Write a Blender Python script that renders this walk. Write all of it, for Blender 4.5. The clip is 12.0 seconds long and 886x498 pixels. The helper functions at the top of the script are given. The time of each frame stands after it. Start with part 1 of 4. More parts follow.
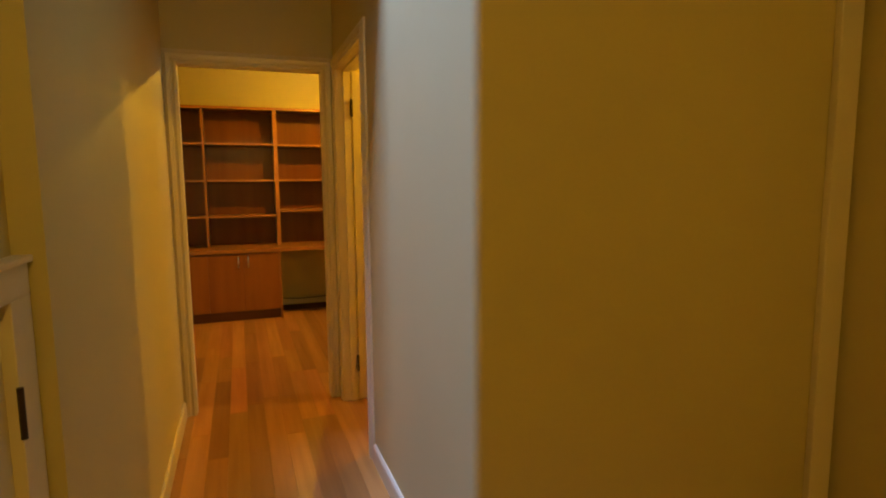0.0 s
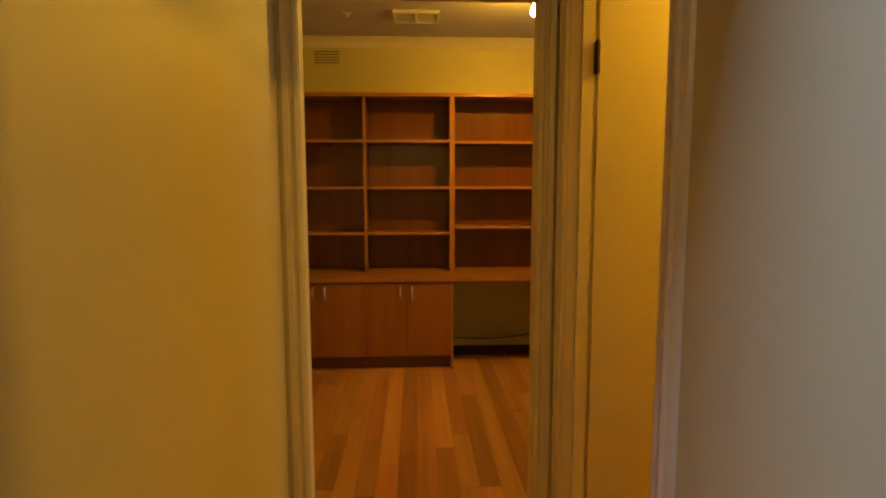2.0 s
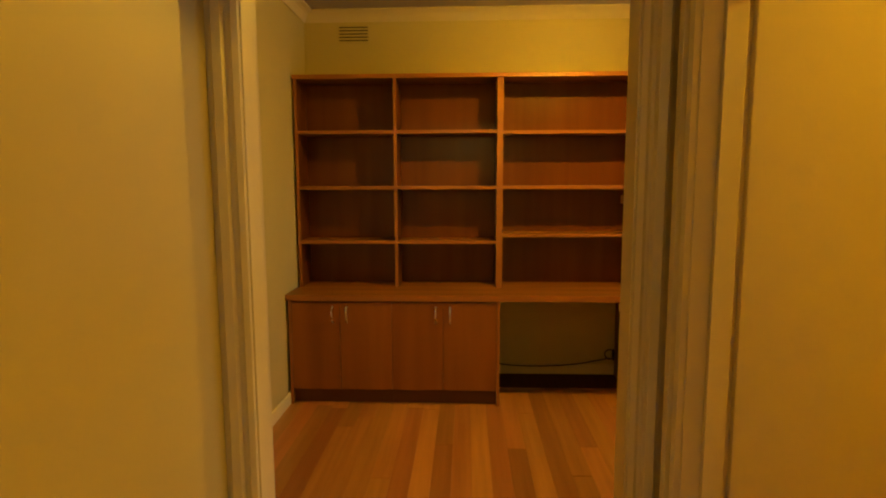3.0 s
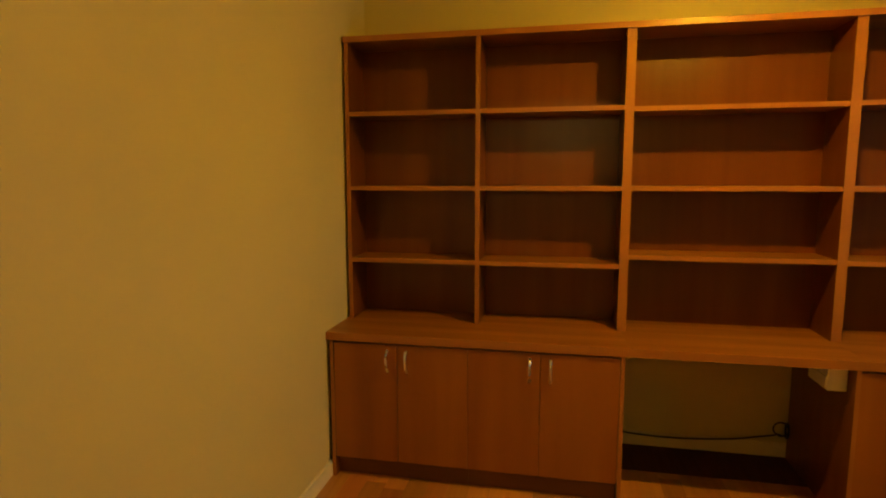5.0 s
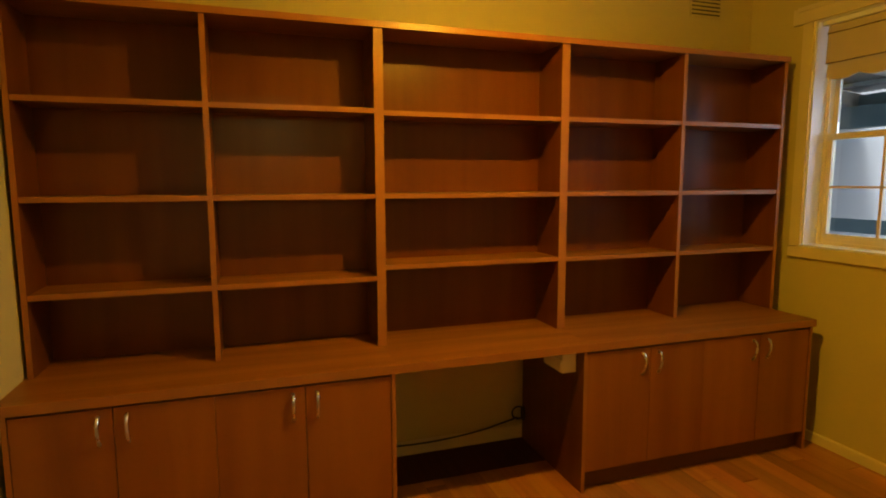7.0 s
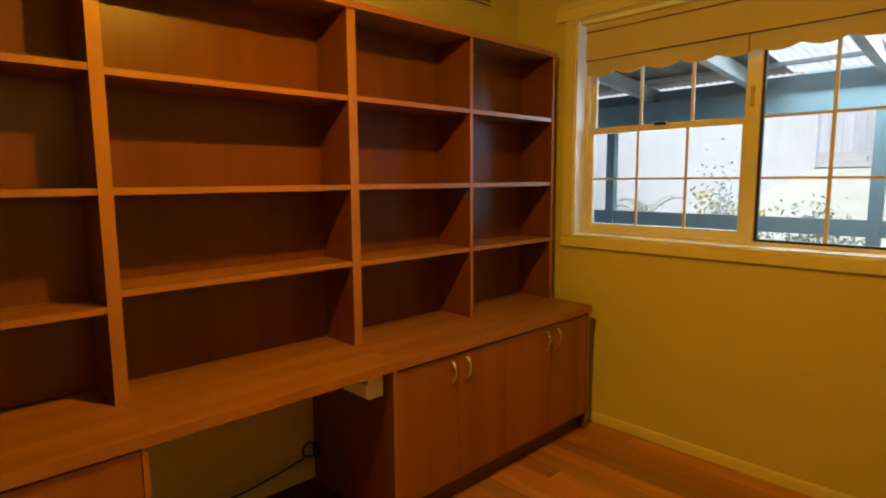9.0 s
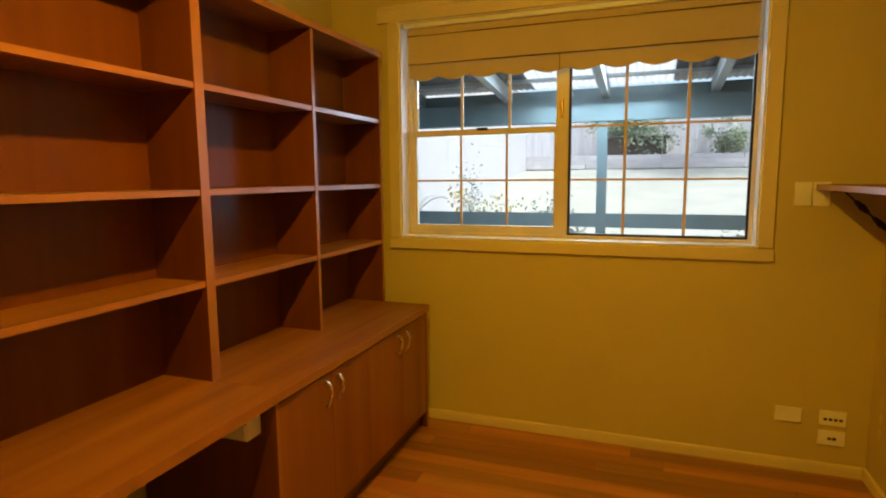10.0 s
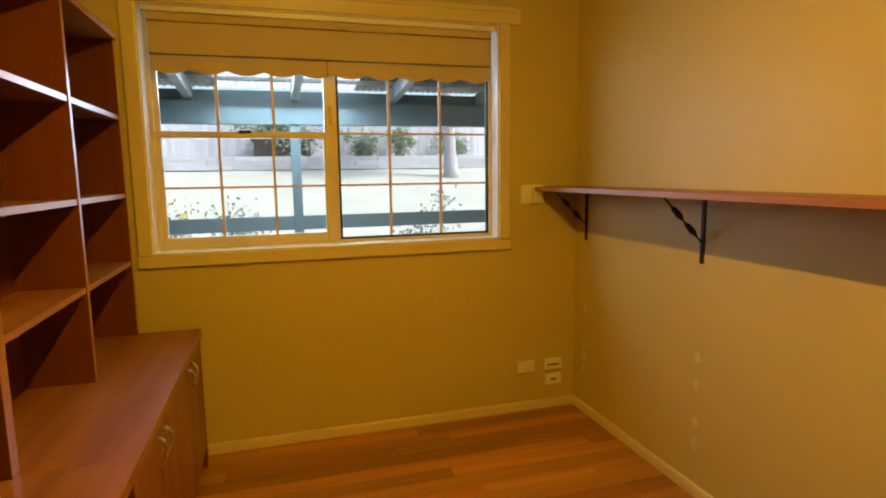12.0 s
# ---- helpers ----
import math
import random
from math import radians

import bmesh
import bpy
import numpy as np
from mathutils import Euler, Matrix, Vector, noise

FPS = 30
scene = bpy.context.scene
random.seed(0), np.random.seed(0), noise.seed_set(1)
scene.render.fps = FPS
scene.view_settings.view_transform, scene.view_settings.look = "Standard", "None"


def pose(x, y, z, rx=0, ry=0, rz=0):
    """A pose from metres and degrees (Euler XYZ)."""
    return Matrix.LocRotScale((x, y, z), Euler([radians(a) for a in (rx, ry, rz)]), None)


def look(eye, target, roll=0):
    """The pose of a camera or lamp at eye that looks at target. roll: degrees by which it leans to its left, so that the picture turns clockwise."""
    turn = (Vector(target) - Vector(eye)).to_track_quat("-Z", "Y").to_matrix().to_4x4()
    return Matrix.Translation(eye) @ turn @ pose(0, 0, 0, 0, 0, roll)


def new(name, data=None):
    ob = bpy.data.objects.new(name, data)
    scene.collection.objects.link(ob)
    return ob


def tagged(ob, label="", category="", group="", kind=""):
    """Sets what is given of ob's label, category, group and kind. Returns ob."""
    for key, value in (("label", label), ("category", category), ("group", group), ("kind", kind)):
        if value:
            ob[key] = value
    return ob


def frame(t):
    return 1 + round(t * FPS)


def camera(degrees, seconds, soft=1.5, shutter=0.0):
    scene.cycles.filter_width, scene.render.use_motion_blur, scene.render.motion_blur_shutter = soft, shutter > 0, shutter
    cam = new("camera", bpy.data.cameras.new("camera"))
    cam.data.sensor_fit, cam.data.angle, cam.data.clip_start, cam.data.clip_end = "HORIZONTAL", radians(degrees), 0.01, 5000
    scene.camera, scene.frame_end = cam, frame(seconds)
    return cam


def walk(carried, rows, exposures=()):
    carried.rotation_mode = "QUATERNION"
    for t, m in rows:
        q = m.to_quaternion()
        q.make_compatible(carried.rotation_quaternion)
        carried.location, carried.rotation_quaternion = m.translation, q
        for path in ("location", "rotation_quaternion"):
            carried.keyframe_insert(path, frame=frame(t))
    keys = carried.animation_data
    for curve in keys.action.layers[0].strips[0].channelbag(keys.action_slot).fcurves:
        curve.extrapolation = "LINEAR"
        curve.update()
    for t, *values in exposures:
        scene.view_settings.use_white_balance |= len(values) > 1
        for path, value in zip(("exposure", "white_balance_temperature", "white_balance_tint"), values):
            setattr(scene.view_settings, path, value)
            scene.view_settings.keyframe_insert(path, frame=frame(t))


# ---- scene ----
cam = camera(76.1, 12.0, soft=2.0)
PATH = [
    (0, (0.622, 0.5, 1.398), (1.292, 2.37, 1.163), -0.5),
    (0.5, (0.592, 0.867, 1.404), (1.047, 2.801, 1.176), -0.2),
    (1, (0.593, 1.31, 1.416), (0.852, 3.28, 1.191), -0.2),
    (1.5, (0.615, 1.718, 1.434), (0.786, 3.698, 1.21), -0.1),
    (2, (0.707, 2.162, 1.438), (0.804, 4.147, 1.22), -0.1),
    (2.5, (0.763, 2.521, 1.439), (0.785, 4.509, 1.22), -0.2),
    (3, (0.784, 2.943, 1.469), (0.702, 4.927, 1.234), -0.2),
    (3.2, (0.782, 3.087, 1.476), (0.656, 5.068, 1.236), -0.2),
    (4.8, (0.735, 3.947, 1.473), (0.323, 5.889, 1.232), -0.1),
    (5, (0.7, 4.017, 1.48), (0.302, 5.961, 1.233), -0.1),
    (5.5, (0.634, 4.125, 1.473), (0.274, 6.077, 1.232), 0.0),
    (6, (0.543, 4.187, 1.505), (0.458, 6.169, 1.255), -0.1),
    (6.5, (0.464, 4.254, 1.493), (0.75, 6.219, 1.255), 0.0),
    (6.8, (0.516, 4.33, 1.472), (1.017, 6.253, 1.243), -0.0),
    (7, (0.466, 4.31, 1.492), (1.097, 6.194, 1.258), -0.2),
    (7.2, (0.465, 4.334, 1.488), (1.217, 6.173, 1.256), -0.3),
    (8.8, (0.544, 4.693, 1.489), (1.807, 6.223, 1.235), -0.3),
    (9, (0.547, 4.817, 1.463), (1.917, 6.253, 1.218), -0.4),
    (9.5, (0.458, 5.086, 1.481), (2.153, 6.117, 1.229), -0.3),
    (10, (0.335, 5.341, 1.476), (2.2, 6.019, 1.226), -0.5),
    (10.5, (0.256, 5.614, 1.491), (2.199, 6.011, 1.234), -0.5),
    (11, (0.192, 5.806, 1.505), (2.174, 5.88, 1.245), -0.8),
    (11.5, (0.218, 5.989, 1.502), (2.188, 5.759, 1.24), -0.7),
    (12, (0.275, 6.128, 1.515), (2.177, 5.569, 1.252), -0.8),
]
walk(cam, [(t, look(eye, target, roll)) for t, eye, target, roll in PATH], ((0.0, 1.15), (0.5, 0.92), (1.0, 0.80), (2.0, 0.85), (7.0, 0.85), (9.0, 0.96), (10.5, 1.06), (12.0, 1.06)))

# ---------------------------------------------------------------- light
BULB = (1.48, 5.88, 2.55)      # study lamp
SIDE_BULB = (2.20, 3.745, 2.33)  # lamp in the side room
# added lamp, out of view, to warm the lobby and hall end
LOBBY_BULB = (0.82, -0.90, 2.42)

world = bpy.data.worlds.new("world")
scene.world = world
world.use_nodes = True
wn, wl = world.node_tree.nodes, world.node_tree.links
sky = wn.new("ShaderNodeTexSky")
sky.sky_type, sky.sun_disc = "NISHITA", False
sky.sun_elevation, sky.sun_rotation = radians(42), radians(200)
sky.air_density, sky.dust_density, sky.ozone_density = 1.0, 3.0, 1.5
wl.new(sky.outputs[0], wn["Background"].inputs[0])
wn["Background"].inputs[1].default_value = 0.15


def lamp(name, kind, m, energy, colour, **extra):
    data = bpy.data.lights.new(name, kind)
    data.energy, data.color = energy, colour
    ob = new(name, data)
    ob.matrix_world = m
    if kind == "AREA":
        data.shape, data.size, data.size_y = "RECTANGLE", extra["size"], extra["size_y"]
    elif kind == "SUN":
        data.angle = extra["angle"]
    else:
        data.shadow_soft_size = extra["radius"]
    return ob


WARM = (1.0, 0.54, 0.02)
lamp("sun", "SUN", look((0, 0, 10), (3.2, 6.5, 0.0)), 1.6, (0.93, 0.97, 1.0), angle=radians(12))
lamp("study_light", "POINT", pose(*BULB), 20, WARM, radius=0.022)
# extra spot at the same bulb, added to strengthen its downward light
down = lamp("study_down_fill", "SPOT", pose(*BULB), 41, WARM, radius=0.022)
down.data.spot_size, down.data.spot_blend = radians(178), 1.0
lamp("side_room_light", "POINT", pose(*SIDE_BULB), 25, WARM, radius=0.04)
# fill from the added lobby bulb
lamp("lobby_fill_light", "POINT", pose(*LOBBY_BULB), 15.5, (1.0, 0.67, 0.15), radius=0.04)
# daylight: a fill through the added hall skylight, and light through the study window
lamp("skylight_fill", "AREA", pose(0.10, 2.33, 5.2, 0, -15.6, 0), 265.0, (0.255, 0.37, 1.0), size=0.55, size_y=0.80)
lamp("window_light", "AREA", pose(3.80, 5.88, 1.62, 0, 90, 10), 2.8, (0.44, 0.68, 1.0), size=0.86, size_y=1.6)
# added fill outside the window, turned to brighten the wall under the shelf
lamp("window_side_fill", "AREA", pose(4.12, 6.25, 1.84, 0, 76, 46), 4.5, (0.62, 0.79, 1.0), size=0.45, size_y=0.85)
# sky light falling through the clear strip of the verandah roof
lamp("roof_strip_light", "AREA", pose(6.60, 5.92, 2.52, 0, 20, 0), 25.0, (0.70, 0.84, 1.0), size=1.1, size_y=1.5)


# ---------------------------------------------------------------- materials
def material(name, base, rough=0.5, metal=0.0, second=None, scale=6.0, amount=0.35, grain=None, bump=0.05, bump_scale=60.0, spec=0.5, per_object=0.0, coat=0.0):
    """Principled surface with a blotchy change towards a second colour, fine relief, and an optional stretched grain."""
    m = bpy.data.materials.new(name)
    m.use_nodes = True
    n, l = m.node_tree.nodes, m.node_tree.links
    b = n["Principled BSDF"]
    b.inputs["Roughness"].default_value, b.inputs["Metallic"].default_value = rough, metal
    b.inputs["Specular IOR Level"].default_value = spec
    b.inputs["Coat Weight"].default_value = coat
    b.inputs["Coat Roughness"].default_value = 0.22
    co = n.new("ShaderNodeTexCoord")
    mp = n.new("ShaderNodeMapping")
    l.new(co.outputs["Object"], mp.inputs["Vector"])
    if grain:
        mp.inputs["Scale"].default_value = grain
    big = n.new("ShaderNodeTexNoise")
    big.inputs["Scale"].default_value, big.inputs["Detail"].default_value = scale, 5.0
    source = mp.outputs["Vector"]
    if per_object:
        info = n.new("ShaderNodeObjectInfo")
        shift = n.new("ShaderNodeVectorMath")
        shift.operation = "MULTIPLY_ADD"
        shift.inputs[1].default_value = (37.0, 23.0, 51.0)
        l.new(info.outputs["Random"], shift.inputs[0])
        l.new(source, shift.inputs[2])
        source = shift.outputs[0]
    l.new(source, big.inputs["Vector"])
    ramp = n.new("ShaderNodeValToRGB")
    ramp.color_ramp.elements[0].position, ramp.color_ramp.elements[1].position = 0.32, 0.70
    second = second or tuple(c * 0.75 for c in base)
    ramp.color_ramp.elements[0].color = (*base, 1)
    mixed = tuple(a + (c - a) * min(1, amount * 2) for a, c in zip(base, second))
    ramp.color_ramp.elements[1].color = (*mixed, 1)
    l.new(big.outputs["Fac"], ramp.inputs["Fac"])
    colour = ramp.outputs["Color"]
    if per_object:
        hsv = n.new("ShaderNodeHueSaturation")
        rng = n.new("ShaderNodeMapRange")
        rng.inputs["To Min"].default_value, rng.inputs["To Max"].default_value = 1 - per_object, 1 + per_object
        l.new(info.outputs["Random"], rng.inputs["Value"])
        l.new(rng.outputs["Result"], hsv.inputs["Value"])
        tint, turn = n.new("ShaderNodeMath"), n.new("ShaderNodeMapRange")
        tint.operation = "FRACT"
        many = n.new("ShaderNodeMath")
        many.operation, many.inputs[1].default_value = "MULTIPLY", 13.7
        l.new(info.outputs["Random"], many.inputs[0]), l.new(many.outputs[0], tint.inputs[0])
        turn.inputs["To Min"].default_value, turn.inputs["To Max"].default_value = 0.5 - per_object * 0.03, 0.5 + per_object * 0.03
        l.new(tint.outputs[0], turn.inputs["Value"]), l.new(turn.outputs["Result"], hsv.inputs["Hue"])
        l.new(colour, hsv.inputs["Color"])
        colour = hsv.outputs["Color"]
    l.new(colour, b.inputs["Base Color"])
    fine = n.new("ShaderNodeTexNoise")
    fine.inputs["Scale"].default_value, fine.inputs["Detail"].default_value = bump_scale, 3.0
    l.new(source, fine.inputs["Vector"])
    bp = n.new("ShaderNodeBump")
    bp.inputs["Strength"].default_value, bp.inputs["Distance"].default_value = bump, 0.01
    l.new(fine.outputs["Fac"], bp.inputs["Height"])
    l.new(bp.outputs["Normal"], b.inputs["Normal"])
    wear = n.new("ShaderNodeMapRange")
    wear.inputs["To Min"].default_value, wear.inputs["To Max"].default_value = max(0.03, rough - 0.07), min(1, rough + 0.07)
    l.new(big.outputs["Fac"], wear.inputs["Value"])
    l.new(wear.outputs["Result"], b.inputs["Roughness"])
    return m


CREAM = material("cream_wall_paint", (0.565, 0.468, 0.165), 0.5, second=(0.525, 0.43, 0.142), scale=1.3, amount=0.3, bump=0.03, bump_scale=90)
TRIM = material("cream_gloss_trim", (0.69, 0.59, 0.31), 0.32, second=(0.64, 0.54, 0.27), scale=4, amount=0.3, bump=0.05, bump_scale=50)
CEIL = material("ceiling_paint", (0.47, 0.42, 0.33), 0.8, scale=1.5, amount=0.2, bump=0.1, bump_scale=120)
SHAFT = material("grey_shaft_lining", (0.22, 0.22, 0.22), 0.9, scale=3, amount=0.2)
WHITE = material("white_paint", (0.80, 0.80, 0.78), 0.35, scale=8, amount=0.15)
ALU = material("cream_window_frame", (0.74, 0.66, 0.48), 0.35, scale=8, amount=0.15)
BAR = material("tan_glazing_bar", (0.70, 0.55, 0.36), 0.4, scale=8, amount=0.15)
GASKET = material("black_rubber_gasket", (0.012, 0.013, 0.015), 0.5)
# one laminate: uprights and backs darkened as shade, doors and boards brightened as lit
WOOD_SHADED = material("cherry_laminate_shaded", (0.160, 0.046, 0.0048), 0.31, second=(0.112, 0.026, 0.003), scale=1.8, amount=0.36, grain=(6, 6, 0.45), bump=0.04, bump_scale=40, coat=0.22, spec=0.28, per_object=0.05)
WOOD_F = material("cherry_laminate_door_lit", (0.30, 0.101, 0.012), 0.35, second=(0.21, 0.062, 0.007), scale=1.5, amount=0.42, grain=(6, 6, 0.4), bump=0.04, bump_scale=40, coat=0.08, spec=0.4, per_object=0.05)
WOOD_H = material("cherry_laminate_level_lit", (0.29, 0.108, 0.011), 0.38, second=(0.17, 0.054, 0.005), scale=1.8, amount=0.46, grain=(0.45, 6, 6), bump=0.04, bump_scale=40, coat=0.08, spec=0.28, per_object=0.04)
EDGE = material("cherry_edge_strip", (0.35, 0.135, 0.023), 0.35, second=(0.29, 0.105, 0.018), scale=3.0, amount=0.4, grain=(2, 2, 2), bump=0.03, coat=0.3)
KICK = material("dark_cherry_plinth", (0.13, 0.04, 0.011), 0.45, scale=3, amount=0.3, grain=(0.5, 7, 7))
BOARD = material("hardwood_floorboard", (0.42, 0.178, 0.041), 0.32, second=(0.30, 0.115, 0.024), scale=1.6, amount=0.45, grain=(14, 0.7, 8), bump=0.03, bump_scale=25, per_object=0.33, coat=0.2)
# floor tone darkened to carry the shade under the worktop
KNEE = material("knee_floor_shade", (0.085, 0.030, 0.011), 0.75, scale=4, amount=0.4, grain=(14, 0.7, 8), spec=0.2)
SUBFLOOR = material("dark_floor_joint", (0.05, 0.022, 0.010), 0.8)
CHROME = material("brushed_nickel", (0.86, 0.84, 0.80), 0.28, 1.0, scale=30, amount=0.1)
BRASS = material("aged_brass", (0.40, 0.26, 0.10), 0.35, 1.0, scale=40, amount=0.3)
IRON = material("black_wrought_iron", (0.018, 0.017, 0.018), 0.38, 0.4, scale=40, amount=0.3, bump=0.2, bump_scale=120)
HINGE = material("dark_bronze_hinge", (0.06, 0.04, 0.025), 0.45, 0.7, scale=40, amount=0.3)
FABRIC = material("beige_blind_fabric", (0.60, 0.50, 0.33), 0.95, second=(0.55, 0.455, 0.295), scale=2.5, amount=0.3, bump=0.35, bump_scale=600, spec=0.1)
DARK_LINE = material("dark_fabric_line", (0.17, 0.12, 0.07), 0.95, spec=0.1)
PLASTIC = material("ivory_plastic", (0.84, 0.80, 0.66), 0.35, scale=10, amount=0.1)
BLACK = material("black_plastic", (0.012, 0.012, 0.012), 0.45)
VENT = material("cream_vent_paint", (0.60, 0.54, 0.42), 0.5, scale=10, amount=0.2)
DARK = material("vent_shadow_lining", (0.045, 0.035, 0.025), 0.9)
FILLER = material("pale_wall_filler", (0.68, 0.60, 0.30), 0.7, scale=30, amount=0.2)
SAGE = material("grey_green_timber_paint", (0.25, 0.36, 0.385), 0.6, second=(0.21, 0.315, 0.34), scale=5, amount=0.4, bump=0.1)
RAFTER = material("pale_grey_rafter_paint", (0.52, 0.57, 0.57), 0.6, scale=5, amount=0.3)
RENDER_WALL = material("white_rendered_wall", (0.47, 0.49, 0.53), 0.9, scale=2, amount=0.2, bump=0.2)
# fence and sleepers paled so the garden's haze sits in their colour
FENCE = material("hazed_weathered_fence", (0.74, 0.74, 0.77), 0.9, second=(0.64, 0.64, 0.67), scale=3, amount=0.5, grain=(6, 6, 0.6), per_object=0.12)
STONE = material("hazed_grey_sleeper", (0.60, 0.60, 0.63), 0.9, second=(0.50, 0.50, 0.53), scale=4, amount=0.5, per_object=0.12)
LAWN = material("dry_pale_lawn", (0.46, 0.48, 0.41), 1.0, second=(0.54, 0.54, 0.47), scale=1.2, amount=0.5, bump=0.5, bump_scale=60, spec=0.1)
PAVING = material("pale_garden_gravel", (0.46, 0.43, 0.40), 1.0, scale=9, amount=0.5, bump=0.5, bump_scale=60, spec=0.1)
BARK = material("pale_gum_bark", (0.50, 0.48, 0.50), 0.9, second=(0.38, 0.33, 0.33), scale=5, amount=0.5, grain=(3, 3, 0.6), bump=0.4, bump_scale=20)
# leaf colours lightened to carry the same haze
LEAF = material("hazed_garden_leaf", (0.25, 0.34, 0.24), 0.6, second=(0.36, 0.44, 0.32), scale=3, amount=0.5)
LEAF2 = material("silver_leaf", (0.36, 0.43, 0.38), 0.6, second=(0.48, 0.52, 0.46), scale=3, amount=0.5)
FLOWER = material("yellow_flower", (0.62, 0.52, 0.18), 0.7)
SHED = material("dark_shed_cladding", (0.10, 0.09, 0.085), 0.9)


def emitter(name, colour, strength):
    m = bpy.data.materials.new(name)
    m.use_nodes = True
    b = m.node_tree.nodes["Principled BSDF"]
    b.inputs["Base Color"].default_value = (0.9, 0.85, 0.7, 1)
    b.inputs["Emission Color"].default_value, b.inputs["Emission Strength"].default_value = (*colour, 1), strength
    return m


GLOW = emitter("lit_bulb_glass", (1.0, 0.78, 0.42), 14.0)


def clear(name, rough, tint, alpha):
    """Thin pane: mostly clear, with a mirror-like reflection."""
    m = bpy.data.materials.new(name)
    m.use_nodes = True
    n, l = m.node_tree.nodes, m.node_tree.links
    out = n["Material Output"]
    n.remove(n["Principled BSDF"])
    see, gloss, mix, fres = n.new("ShaderNodeBsdfTransparent"), n.new("ShaderNodeBsdfGlossy"), n.new("ShaderNodeMixShader"), n.new("ShaderNodeFresnel")
    see.inputs[0].default_value = (*tint, 1)
    gloss.inputs["Roughness"].default_value = rough
    fres.inputs["IOR"].default_value = alpha
    l.new(fres.outputs[0], mix.inputs[0]), l.new(see.outputs[0], mix.inputs[1]), l.new(gloss.outputs[0], mix.inputs[2])
    l.new(mix.outputs[0], out.inputs[0])
    return m


GLASS = clear("window_glass", 0.01, (0.97, 0.985, 0.98), 1.45)


def translucent_sheet(name, colour):
    m = bpy.data.materials.new(name)
    m.use_nodes = True
    n, l = m.node_tree.nodes, m.node_tree.links
    n.remove(n["Principled BSDF"])
    a, d, mix = n.new("ShaderNodeBsdfTranslucent"), n.new("ShaderNodeBsdfDiffuse"), n.new("ShaderNodeMixShader")
    a.inputs[0].default_value = d.inputs[0].default_value = (*colour, 1)
    mix.inputs[0].default_value = 0.35
    l.new(a.outputs[0], mix.inputs[1]), l.new(d.outputs[0], mix.inputs[2]), l.new(mix.outputs[0], n["Material Output"].inputs[0])
    return m


TIN = material("dull_grey_roof_iron", (0.16, 0.17, 0.18), 0.5, 0.3, scale=3, amount=0.4)
ROOFING = translucent_sheet("translucent_corrugated_sheet", (0.85, 0.88, 0.9))


# ---------------------------------------------------------------- mesh helpers
def box(bm, x0, x1, y0, y1, z0, z1, bevel=0.0):
    """A box between two corners, with optional rounded edges, added to bm."""
    made = bmesh.ops.create_cube(bm, size=1.0)["verts"]
    bmesh.ops.scale(bm, vec=(x1 - x0, y1 - y0, z1 - z0), verts=made)
    bmesh.ops.translate(bm, vec=((x0 + x1) / 2, (y0 + y1) / 2, (z0 + z1) / 2), verts=made)
    if bevel:
        edges = list({e for v in made for e in v.link_edges})
        bmesh.ops.bevel(bm, geom=edges, offset=bevel, segments=2, affect="EDGES", profile=0.6)
    return bm


def boxed(*args, bevel=0.0):
    return box(bmesh.new(), *args, bevel=bevel)


def mesh_of(name, bm, mat, smooth=False):
    me = bpy.data.meshes.new(name)
    bmesh.ops.recalc_face_normals(bm, faces=bm.faces)
    bm.to_mesh(me)
    bm.free()
    me.materials.append(mat)
    if smooth:
        for p in me.polygons:
            p.use_smooth = True
    return me


def part(name, bm, mat, parent=None, label="", smooth=False):
    """One mesh object out of bm, under a thing or a part where one is given."""
    ob = new(name, mesh_of(name, bm, mat, smooth))
    if parent is not None:
        ob.parent = parent
    return tagged(ob, label)


def thing(name, label, category, group="", at=(0, 0, 0)):
    ob = new(name)
    ob.empty_display_size = 0.1
    ob.location = at
    return tagged(ob, label, category, group)


def setting(name, bm, mat, label, category, smooth=False):
    return tagged(part(name, bm, mat, None, "", smooth), label, category, "", "structure")


def tube(points, radius, bm=None, sides=8, closed=False):
    """A round rod along points; radius is one number or one for each point."""
    bm = bm or bmesh.new()
    pts = [Vector(p) for p in points]
    radii = radius if isinstance(radius, (list, tuple)) else [radius] * len(pts)
    rings, ref = [], Vector((0.31, 0.17, 0.93)).normalized()
    for i, p in enumerate(pts):
        d = (pts[min(i + 1, len(pts) - 1)] - pts[max(i - 1, 0)]).normalized()
        u = d.cross(ref)
        u = (u if u.length > 0.05 else d.cross(Vector((1, 0, 0)))).normalized()
        v = d.cross(u)
        rings.append([bm.verts.new(p + radii[i] * (math.cos(a) * u + math.sin(a) * v)) for a in (2 * math.pi * k / sides for k in range(sides))])
    for a, b in zip(rings, rings[1:]):
        for k in range(sides):
            bm.faces.new((a[k], a[(k + 1) % sides], b[(k + 1) % sides], b[k]))
    bm.faces.new(rings[0]), bm.faces.new(rings[-1])
    return bm


def extrude(profile, place0, place1):
    """A closed outline of (a, b) swept from place0(a, b) to place1(a, b)."""
    bm = bmesh.new()
    r0, r1 = [bm.verts.new(place0(*p)) for p in profile], [bm.verts.new(place1(*p)) for p in profile]
    k = len(profile)
    for i in range(k):
        bm.faces.new((r0[i], r0[(i + 1) % k], r1[(i + 1) % k], r1[i]))
    bm.faces.new(r0), bm.faces.new(r1)
    return bm


